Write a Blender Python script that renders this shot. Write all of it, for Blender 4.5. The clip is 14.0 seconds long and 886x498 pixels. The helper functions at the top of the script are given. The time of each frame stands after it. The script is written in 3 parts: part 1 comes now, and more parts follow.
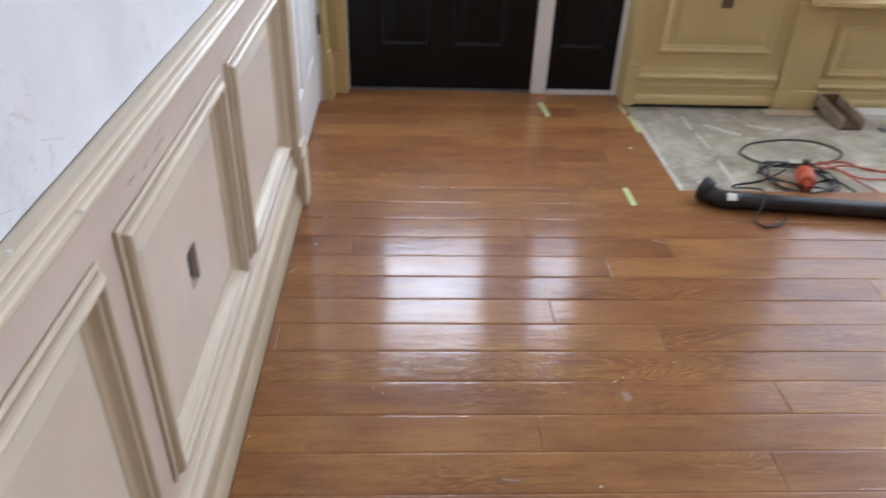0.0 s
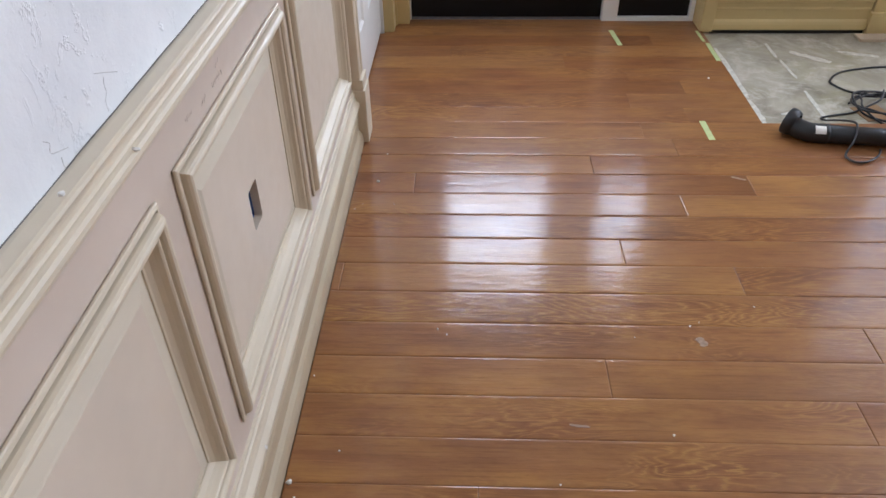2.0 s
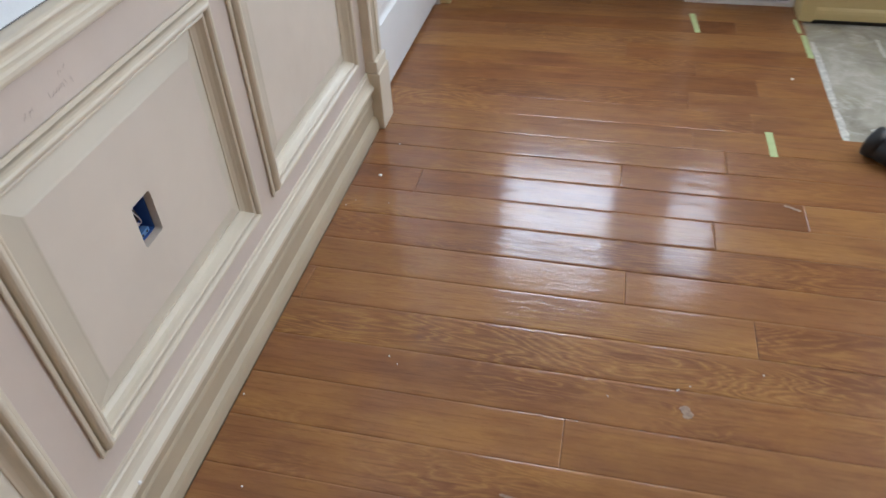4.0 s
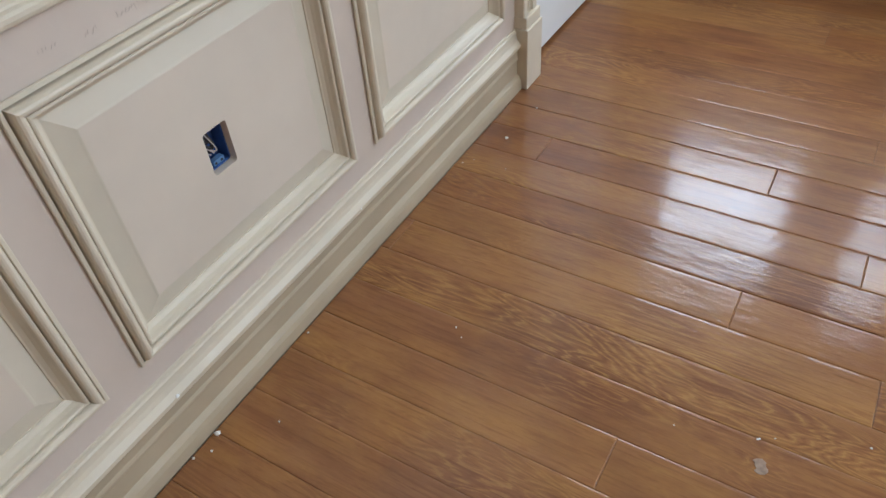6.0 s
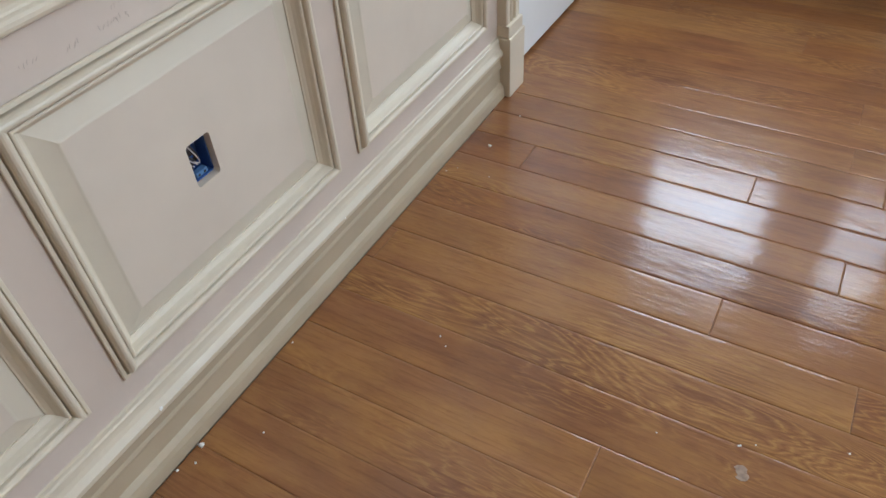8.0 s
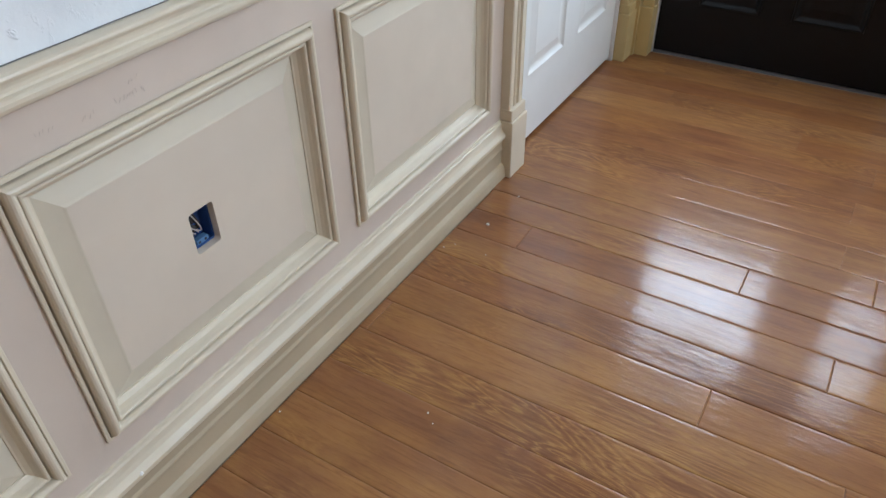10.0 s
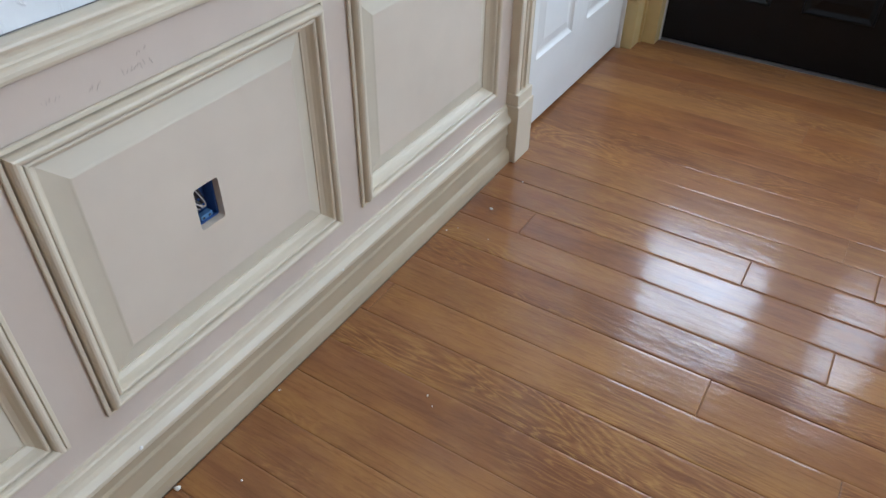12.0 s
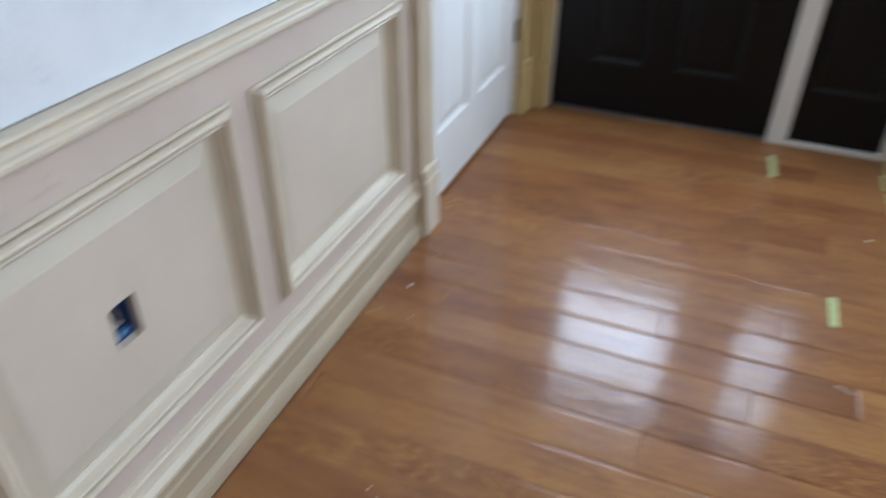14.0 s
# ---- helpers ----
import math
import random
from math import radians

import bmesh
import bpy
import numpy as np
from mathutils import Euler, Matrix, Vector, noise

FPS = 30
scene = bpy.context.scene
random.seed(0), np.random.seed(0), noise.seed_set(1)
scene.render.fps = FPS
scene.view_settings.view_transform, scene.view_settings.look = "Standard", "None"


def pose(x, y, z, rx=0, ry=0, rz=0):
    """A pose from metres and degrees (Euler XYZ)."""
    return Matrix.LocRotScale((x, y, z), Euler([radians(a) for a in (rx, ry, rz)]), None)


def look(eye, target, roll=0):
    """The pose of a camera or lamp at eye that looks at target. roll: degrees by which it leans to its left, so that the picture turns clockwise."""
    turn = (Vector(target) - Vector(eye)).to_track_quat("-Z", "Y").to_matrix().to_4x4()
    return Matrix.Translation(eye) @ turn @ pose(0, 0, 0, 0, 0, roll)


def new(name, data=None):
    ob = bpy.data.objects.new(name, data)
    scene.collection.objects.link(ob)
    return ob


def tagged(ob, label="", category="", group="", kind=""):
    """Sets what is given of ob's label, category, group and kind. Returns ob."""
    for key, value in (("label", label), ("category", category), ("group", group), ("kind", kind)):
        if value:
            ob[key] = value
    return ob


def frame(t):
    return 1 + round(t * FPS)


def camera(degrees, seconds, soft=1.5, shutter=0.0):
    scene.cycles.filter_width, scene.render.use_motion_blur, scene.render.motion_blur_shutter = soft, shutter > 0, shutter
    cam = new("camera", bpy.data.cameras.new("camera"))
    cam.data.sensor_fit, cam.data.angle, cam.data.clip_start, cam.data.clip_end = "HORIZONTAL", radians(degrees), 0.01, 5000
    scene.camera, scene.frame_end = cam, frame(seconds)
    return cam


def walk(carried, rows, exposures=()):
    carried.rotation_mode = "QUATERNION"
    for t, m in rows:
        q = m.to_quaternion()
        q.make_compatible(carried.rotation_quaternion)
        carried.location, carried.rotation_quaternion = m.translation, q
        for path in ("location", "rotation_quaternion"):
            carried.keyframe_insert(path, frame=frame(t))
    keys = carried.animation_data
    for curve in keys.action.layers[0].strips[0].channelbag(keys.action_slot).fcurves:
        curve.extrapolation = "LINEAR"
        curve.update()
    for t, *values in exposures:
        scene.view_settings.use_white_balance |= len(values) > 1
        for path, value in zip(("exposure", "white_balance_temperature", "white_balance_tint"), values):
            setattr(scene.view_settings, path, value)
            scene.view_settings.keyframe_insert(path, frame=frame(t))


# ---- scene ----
cam = camera(62.7, 14.0, 1.5, 0.5)
PATH = [
    (0, (0.419, 0.147, 1.339), (0.514, 1.825, 0.254), 2.2),
    (0.2, (0.406, 0.156, 1.330), (0.417, 1.804, 0.199), 1.6),
    (0.5, (0.398, 0.168, 1.321), (0.363, 1.78, 0.137), 0.4),
    (1, (0.4, 0.194, 1.308), (0.371, 1.765, 0.07), 0.1),
    (1.5, (0.406, 0.203, 1.306), (0.338, 1.774, 0.07), -0.9),
    (2, (0.405, 0.207, 1.306), (0.337, 1.782, 0.077), -0.9),
    (2.5, (0.428, 0.209, 1.308), (0.38, 1.804, 0.103), -2.0),
    (2.7, (0.455, 0.199, 1.306), (0.427, 1.793, 0.098), -1.2),
    (4.8, (0.887, 0.667, 1.262), (0.218, 1.957, -0.111), -3.0),
    (5, (0.903, 0.669, 1.254), (0.183, 1.929, -0.123), -2.7),
    (5.5, (0.907, 0.664, 1.249), (0.122, 1.88, -0.132), -5.0),
    (6, (0.907, 0.67, 1.247), (0.097, 1.869, -0.134), -5.3),
    (6.5, (0.903, 0.674, 1.248), (0.096, 1.876, -0.132), -4.7),
    (7, (0.907, 0.672, 1.249), (0.122, 1.891, -0.129), -4.6),
    (7.2, (0.904, 0.674, 1.254), (0.124, 1.893, -0.125), -4.8),
    (9.3, (0.914, 0.677, 1.270), (0.120, 1.950, -0.053), -1.6),
    (9.5, (0.917, 0.678, 1.285), (0.098, 1.981, 0.007), -1.1),
    (10, (0.919, 0.678, 1.291), (0.088, 2.012, 0.055), -1.1),
    (10.5, (0.907, 0.676, 1.286), (0.091, 2.003, 0.033), -0.4),
    (11, (0.908, 0.67, 1.285), (0.09, 1.997, 0.03), -0.1),
    (11.5, (0.906, 0.672, 1.288), (0.09, 2.001, 0.036), 0.5),
    (12, (0.906, 0.673, 1.284), (0.094, 1.988, 0.015), 0.6),
    (12.5, (0.907, 0.67, 1.281), (0.101, 1.991, 0.015), 0.9),
    (13, (0.908, 0.674, 1.286), (0.091, 1.989, 0.021), 0.9),
    (13.5, (0.902, 0.677, 1.296), (0.075, 2.02, 0.065), 0.6),
    (13.7, (0.894, 0.674, 1.300), (0.067, 2.044, 0.098), -0.1),
    (13.8, (0.882, 0.674, 1.307), (0.091, 2.073, 0.117), -0.3),
    (13.9, (0.870, 0.677, 1.315), (0.137, 2.120, 0.138), -0.2),
    (14, (0.867, 0.677, 1.331), (0.231, 2.196, 0.196), 0.2),
]
EXPOSURES = [(0.0, 0.32, 6130, 21), (2.7, 0.32, 6130, 21), (4.8, 0.22, 5990, 14), (7.2, 0.22, 5990, 14), (9.3, 0.22, 5940, 13), (11.0, 0.22, 5870, 13), (11.5, 0.22, 5740, 13), (14.0, 0.22, 5670, 13)]
walk(cam, [(t, look(eye, target, roll)) for t, eye, target, roll in PATH], EXPOSURES)

# ---- world and light ----
world = bpy.data.worlds.new("world")
scene.world = world
world.use_nodes = True
wn = world.node_tree.nodes
sky = wn.new("ShaderNodeTexSky")
sky.sky_type, sky.sun_disc = "NISHITA", False
sky.sun_elevation, sky.sun_rotation = radians(48), radians(200)
world.node_tree.links.new(sky.outputs[0], wn["Background"].inputs[0])
wn["Background"].inputs[1].default_value = 0.12

sun = new("sun", bpy.data.lights.new("sun", "SUN"))
sun.data.energy, sun.data.angle, sun.data.color = 3.0, radians(0.5), (1.0, 0.95, 0.88)
sun.matrix_world = look((-2.0, -6.0, 8.0), (0, 0, 0))


def window_light(name, x0, x1, z0, z1, y, watts, colour=(0.78, 0.91, 1.0), facing="y"):
    """Daylight coming in through a window's opening, in the front wall or (facing x) in the side wall."""
    lamp = new(name, bpy.data.lights.new(name, "AREA"))
    lamp.data.shape, lamp.data.size, lamp.data.size_y = "RECTANGLE", x1 - x0, z1 - z0
    lamp.data.energy, lamp.data.color = watts, colour
    u, w = (x0 + x1) / 2, (z0 + z1) / 2
    lamp.matrix_world = look((u, y, w), (u, 0, w)) if facing == "y" else look((y, u, w), (0, u, w))
    return lamp


window_light("daylight_door", 0.29, 0.85, 0.96, 1.65, 3.700, 18.5)
window_light("daylight_sidelight", 1.16, 1.40, 0.96, 1.63, 3.700, 5.4)
window_light("daylight_window", 2.62, 4.24, 0.62, 2.24, 3.62, 22)
# Added lamp, no such window known: lights the mouldings from above.
window_light("added_upper_light", 4.56, 6.24, 3.06, 4.54, 3.62, 250)
# Added lamp at an unseen side window, to brighten the room without glare.
window_light("added_side_light", 2.0, 3.2, 0.62, 2.34, 7.42, 50, facing="x")


# ---- materials ----
class Mat:
    """A small wrapper for node materials."""

    def __init__(self, name, colour=(0.8, 0.8, 0.8), rough=0.5, metal=0.0):
        self.m = bpy.data.materials.new(name)
        self.m.use_nodes = True
        self.n, self.l = self.m.node_tree.nodes, self.m.node_tree.links
        self.b = self.n["Principled BSDF"]
        self.b.inputs["Base Color"].default_value = (*colour, 1)
        self.b.inputs["Roughness"].default_value = rough
        self.b.inputs["Metallic"].default_value = metal
        self.co = None

    def coords(self, scale=(1, 1, 1), kind="Object", shift=False):
        tc, mp = self.n.new("ShaderNodeTexCoord"), self.n.new("ShaderNodeMapping")
        mp.inputs["Scale"].default_value = scale
        self.l.new(tc.outputs[kind], mp.inputs["Vector"])
        if shift:
            info, mul = self.n.new("ShaderNodeObjectInfo"), self.n.new("ShaderNodeVectorMath")
            mul.operation = "SCALE"
            mul.inputs[0].default_value = (37.0, 17.0, 29.0)
            self.l.new(info.outputs["Random"], mul.inputs["Scale"])
            self.l.new(mul.outputs[0], mp.inputs["Location"])
        return mp.outputs[0]

    def noise(self, vec, scale, detail=4.0, rough=0.55, distort=0.0):
        t = self.n.new("ShaderNodeTexNoise")
        t.inputs["Scale"].default_value, t.inputs["Detail"].default_value = scale, detail
        t.inputs["Roughness"].default_value, t.inputs["Distortion"].default_value = rough, distort
        self.l.new(vec, t.inputs["Vector"])
        return t.outputs["Fac"]

    def ramp(self, fac, stops):
        r = self.n.new("ShaderNodeValToRGB")
        e = r.color_ramp.elements
        while len(e) < len(stops):
            e.new(0.5)
        for el, (p, c) in zip(e, stops):
            el.position, el.color = p, (*c, 1) if len(c) == 3 else c
        self.l.new(fac, r.inputs[0])
        return r.outputs[0]

    def grey(self, fac, lo, hi, a=0.0, b=1.0):
        r = self.n.new("ShaderNodeMapRange")
        for i, v in enumerate((lo, hi, a, b)):
            r.inputs[1 + i].default_value = v
        self.l.new(fac, r.inputs[0])
        return r.outputs[0]

    def mix(self, fac, a, b, mode="MIX"):
        x = self.n.new("ShaderNodeMix")
        x.data_type, x.blend_type = "RGBA", mode
        for sock, v in ((x.inputs[0], fac), (x.inputs[6], a), (x.inputs[7], b)):
            if hasattr(v, "is_linked"):
                self.l.new(v, sock)
            else:
                sock.default_value = v if isinstance(v, float) else (*v, 1)
        return x.outputs[2]

    def math(self, op, a, b):
        x = self.n.new("ShaderNodeMath")
        x.operation = op
        for sock, v in zip(x.inputs, (a, b)):
            if hasattr(v, "is_linked"):
                self.l.new(v, sock)
            else:
                sock.default_value = v
        return x.outputs[0]

    def base(self, out):
        self.l.new(out, self.b.inputs["Base Color"])

    def rough(self, out):
        self.l.new(out, self.b.inputs["Roughness"])

    def bump(self, height, strength=0.3, distance=0.002):
        bp = self.n.new("ShaderNodeBump")
        bp.inputs["Strength"].default_value, bp.inputs["Distance"].default_value = strength, distance
        self.l.new(height, bp.inputs["Height"])
        self.l.new(bp.outputs[0], self.b.inputs["Normal"])


def painted(name, colour, rough=0.45, spread=0.05, grain=60.0, bump=0.12):
    """A painted or primed board: faint blotches, fine grain."""
    m = Mat(name, colour, rough)
    co = m.coords()
    lo, hi = [c * (1 - spread) for c in colour], [min(1.0, c * (1 + spread)) for c in colour]
    m.base(m.ramp(m.noise(co, 5.0, 5), [(0.3, lo), (0.7, hi)]))
    m.rough(m.grey(m.noise(co, 23.0, 3), 0.3, 0.7, rough - 0.07, rough + 0.1))
    m.bump(m.noise(co, grain, 6, 0.7), bump, 0.001)
    return m.m


def wood_material():
    m = Mat("oak_plank", (0.25, 0.11, 0.05), 0.2)
    co = m.coords((1.3, 15.0, 15.0), shift=True)
    big = m.coords((0.9, 5.0, 5.0), shift=True)
    fine = m.coords((6.0, 160.0, 160.0), shift=True)
    grain = m.noise(co, 1.6, 7, 0.6, 0.8)
    figure = m.noise(big, 1.1, 3, 0.5, 0.8)
    pores = m.noise(fine, 1.0, 4, 0.6)
    rings = m.math("SINE", m.math("MULTIPLY", m.math("ADD", figure, m.math("MULTIPLY", grain, 0.20)), 175.0), 0.0)
    some = m.grey(m.noise(m.coords((0.8, 2.4, 2.4), shift=True), 1.7, 3), 0.44, 0.58, 0.06, 1.0)
    flecks = m.noise(m.coords((22.0, 130.0, 130.0), shift=True), 1.0, 4, 0.7)
    which = m.n.new("ShaderNodeObjectInfo")
    figured = m.grey(m.math("FRACT", m.math("MULTIPLY", which.outputs["Random"], 7.3), 0.0), 0.30, 0.70, 0.45, 1.2)
    broken = m.math("MULTIPLY", m.math("MULTIPLY", some, figured), m.grey(flecks, 0.34, 0.56, 0.35, 1.0))
    blotch = m.noise(m.coords((2.2, 6.0, 6.0), shift=True), 1.5, 6, 0.65)
    stain = m.noise(m.coords((1.1, 2.2, 2.2), shift=True), 2.2, 5, 0.6)
    a = m.ramp(grain, [(0.28, (0.204, 0.086, 0.038)), (0.45, (0.248, 0.108, 0.047)), (0.6, (0.290, 0.131, 0.056)), (0.78, (0.335, 0.157, 0.066))])
    b = m.mix(m.grey(blotch, 0.40, 0.66, 0.0, 0.80), a, (0.370, 0.178, 0.058))
    b = m.mix(m.grey(stain, 0.48, 0.66, 0.0, 0.44), b, (0.150, 0.061, 0.031))
    b = m.mix(m.math("MULTIPLY", m.grey(rings, 0.3, 0.95, 0.0, 0.34), broken), b, (0.135, 0.050, 0.020))
    b = m.mix(m.math("MULTIPLY", m.grey(rings, -0.5, -0.95, 0.0, 0.44), broken), b, (0.50, 0.275, 0.085))
    b = m.mix(m.grey(flecks, 0.52, 0.72, 0.0, 0.30), b, (0.150, 0.056, 0.022))
    c = m.mix(m.grey(pores, 0.53, 0.68, 0.0, 0.42), b, (0.15, 0.056, 0.022))
    info = m.n.new("ShaderNodeObjectInfo")
    tint = m.ramp(info.outputs["Random"], [(0.0, (0.88, 0.78, 0.72)), (0.3, (1.00, 0.95, 0.91)), (0.65, (1.04, 1.03, 0.98)), (1.0, (1.12, 1.12, 1.04))])
    m.base(m.mix(1.0, c, tint, "MULTIPLY"))
    scuff = m.noise(m.coords((2.0, 3.0, 3.0), shift=True), 3.0, 5, 0.65)
    m.rough(m.grey(scuff, 0.35, 0.75, 0.30, 0.46))
    m.b.inputs["Specular IOR Level"].default_value = 0.20
    speckle = m.noise(m.coords((40.0, 90.0, 90.0), shift=True), 1.6, 3, 0.65)
    m.l.new(m.math("MULTIPLY", m.grey(speckle, 0.36, 0.58, 0.62, 1.0), m.grey(scuff, 0.35, 0.70, 0.56, 0.42)), m.b.inputs["Coat Weight"])
    worn = m.math("ADD", m.grey(scuff, 0.35, 0.72, 0.025, 0.08), m.grey(flecks, 0.45, 0.75, 0.0, 0.05))
    m.l.new(worn, m.b.inputs["Coat Roughness"])
    wave = m.noise(m.coords((2.5, 9.0, 9.0), shift=True), 1.6, 2, 0.5)
    ripple = m.noise(m.coords((9.0, 36.0, 36.0), shift=True), 1.5, 4, 0.65)
    m.bump(m.math("ADD", m.math("ADD", wave, m.math("MULTIPLY", ripple, 0.60)), m.math("MULTIPLY", m.math("ADD", pores, flecks), 0.10)), 0.34, 0.004)
    m.l.new(m.b.inputs["Normal"].links[0].from_socket, m.b.inputs["Coat Normal"])
    return m.m


def plaster_material():
    m = Mat("white_plaster", (0.82, 0.83, 0.84), 0.85)
    co = m.coords()
    m.base(m.ramp(m.noise(co, 6.0, 6), [(0.3, (0.745, 0.775, 0.80)), (0.65, (0.84, 0.865, 0.885))]))
    ridges = m.noise(m.coords((1, 1.5, 0.8)), 8.0, 5, 0.62, 1.0)
    edge = m.math("ABSOLUTE", m.math("SUBTRACT", ridges, 0.5), 0.0)
    lines = m.grey(edge, 0.0, 0.018, 1.0, 0.0)
    patch = m.math("MULTIPLY", m.grey(m.noise(co, 5.0, 2), 0.52, 0.62, 0.0, 1.0), m.grey(m.noise(co, 34.0, 3), 0.45, 0.55, 0.0, 1.0))
    m.bump(m.math("ADD", m.math("MULTIPLY", lines, patch), m.math("MULTIPLY", m.noise(co, 40.0, 6, 0.65), 0.5)), 0.5, 0.004)
    return m.m


def concrete_material():
    m = Mat("bare_concrete", (0.3, 0.3, 0.27), 0.75)
    co = m.coords()
    a = m.ramp(m.noise(co, 4.0, 9, 0.7, 0.8), [(0.30, (0.190, 0.168, 0.118)), (0.46, (0.315, 0.285, 0.218)), (0.58, (0.415, 0.380, 0.300)), (0.75, (0.56, 0.53, 0.445))])
    white = m.grey(m.noise(m.coords((1.6, 2.3, 1)), 3.2, 8, 0.75, 0.3), 0.52, 0.72, 0.0, 0.90)
    yellow = m.grey(m.noise(co, 5.2, 5, 0.6), 0.50, 0.66, 0.0, 0.55)
    b = m.mix(yellow, a, (0.33, 0.30, 0.17))
    m.base(m.mix(white, b, (0.64, 0.60, 0.52)))
    m.bump(m.noise(co, 55.0, 6, 0.7), 0.35, 0.003)
    return m.m


def plain(name, colour, rough=0.5, metal=0.0, spread=0.08, scale=30.0, bump=0.1):
    m = Mat(name, colour, rough, metal)
    co = m.coords()
    m.base(m.ramp(m.noise(co, scale, 4), [(0.3, [c * (1 - spread) for c in colour]), (0.7, [min(1, c * (1 + spread)) for c in colour])]))
    m.bump(m.noise(co, scale * 4, 4), bump, 0.001)
    return m.m


def glass_material():
    m = bpy.data.materials.new("window_glass")
    m.use_nodes = True
    b = m.node_tree.nodes["Principled BSDF"]
    b.inputs["Base Color"].default_value = (0.97, 0.99, 0.98, 1)
    b.inputs["Transmission Weight"].default_value = 1.0
    b.inputs["Roughness"].default_value = 0.02
    return m


MDF = painted("primed_board", (0.632, 0.538, 0.456), 0.38, 0.04, 90.0)
FIELD = painted("primed_panel", (0.668, 0.584, 0.480), 0.38, 0.04, 80.0)
MILLED = painted("milled_bevel", (0.652, 0.588, 0.470), 0.42, 0.05, 70.0)
CREAM = painted("cream_moulding", (0.660, 0.580, 0.446), 0.42, 0.05, 60.0)
# Same cream paint; the backlit wall's shade is put into this tan.
TAN = painted("cream_shaded_tan", (0.58, 0.445, 0.205), 0.5, 0.05, 60.0)
WHITE = painted("white_paint", (0.80, 0.80, 0.775), 0.38, 0.02, 50.0)
BLACK = painted("black_paint", (0.0030, 0.0037, 0.0052), 0.36, 0.2, 40.0)
BLACK.node_tree.nodes["Principled BSDF"].inputs["Specular IOR Level"].default_value = 0.28
WOOD, PLASTER, CONCRETE, GLASS = wood_material(), plaster_material(), concrete_material(), glass_material()
POPLAR = painted("raw_poplar", (0.455, 0.370, 0.250), 0.5, 0.07, 60.0)
CEIL = painted("ceiling_paint", (0.8, 0.79, 0.77), 0.8, 0.02)
# For unseen walls: a warm brown that tints and limits their bounced light.
ROOMWALL = painted("room_wall_bounce", (0.30, 0.22, 0.145), 0.8, 0.03)
GREY = plain("grey_metal", (0.25, 0.26, 0.28), 0.4, 0.7)
# Near-black that stands for shade in gaps and holes.
DARK = plain("dark_shade", (0.03, 0.028, 0.025), 0.8)
HOSE = plain("black_plastic", (0.018, 0.019, 0.021), 0.42, 0, 0.2, 20)
TAPE = plain("green_tape", (0.48, 0.56, 0.26), 0.7, 0, 0.08, 60)
FILLER = plain("white_filler", (0.85, 0.84, 0.80), 0.8, 0, 0.04, 60)
GRASS = plain("lawn", (0.07, 0.11, 0.04), 0.9, 0, 0.3, 2)


# ---- building helpers ----
def mesh_of(bm, name, material, smooth=False):
    me = bpy.data.meshes.new(name)
    bmesh.ops.recalc_face_normals(bm, faces=bm.faces[:])
    bm.to_mesh(me)
    bm.free()
    if material:
        me.materials.append(material)
    if smooth:
        for p in me.polygons:
            p.use_smooth = True
    return me


def part(name, bm, material, parent=None, label="", smooth=False):
    ob = new(name, mesh_of(bm, name, material, smooth))
    ob.parent = parent
    return tagged(ob, label)


def thing(name, label, category, kind="", at=None, group=""):
    ob = new(name)
    ob.empty_display_size = 0.05
    if at is not None:
        ob.matrix_basis = at
    return tagged(ob, label, category, group, kind)


def box(bm, x0, x1, y0, y1, z0, z1, bevel=0.0):
    made = bmesh.ops.create_cube(bm, size=1.0, matrix=Matrix.Translation(((x0 + x1) / 2, (y0 + y1) / 2, (z0 + z1) / 2)) @ Matrix.Diagonal((x1 - x0, y1 - y0, z1 - z0, 1)))
    if bevel:
        edges = list({e for v in made["verts"] for e in v.link_edges})
        bmesh.ops.bevel(bm, geom=edges, offset=bevel, segments=2, profile=0.6, affect="EDGES")
    return bm


def boxes(*rows, bevel=0.0):
    bm = bmesh.new()
    for r in rows:
        box(bm, *r, bevel=bevel)
    return bm


def strip(profile, a, b, out, up=(0, 0, 1), bm=None):
    """A straight moulding from a to b. profile: (out, up) pairs, closed behind."""
    bm = bm or bmesh.new()
    a, b, out, up = Vector(a), Vector(b), Vector(out), Vector(up)
    ends = [[bm.verts.new(p + out * u + up * w) for u, w in profile] for p in (a, b)]
    n = len(profile)
    for i in range(n):
        j = (i + 1) % n
        bm.faces.new((ends[0][i], ends[0][j], ends[1][j], ends[1][i]))
    bm.faces.new(ends[0])
    bm.faces.new(ends[1][::-1])
    return bm


def frame_moulding(profile, u0, u1, w0, w1, place):
    """A mitred rectangular moulding. profile: (inward, proud) pairs; place(u, w, h) gives the world point."""
    bm = bmesh.new()
    rings = []
    for d, h in profile:
        rings.append([bm.verts.new(place(u, w, h)) for u, w in ((u0 + d, w0 + d), (u1 - d, w0 + d), (u1 - d, w1 - d), (u0 + d, w1 - d))])
    for r, q in zip(rings, rings[1:]):
        for i in range(4):
            j = (i + 1) % 4
            bm.faces.new((r[i], r[j], q[j], q[i]))
    return bm


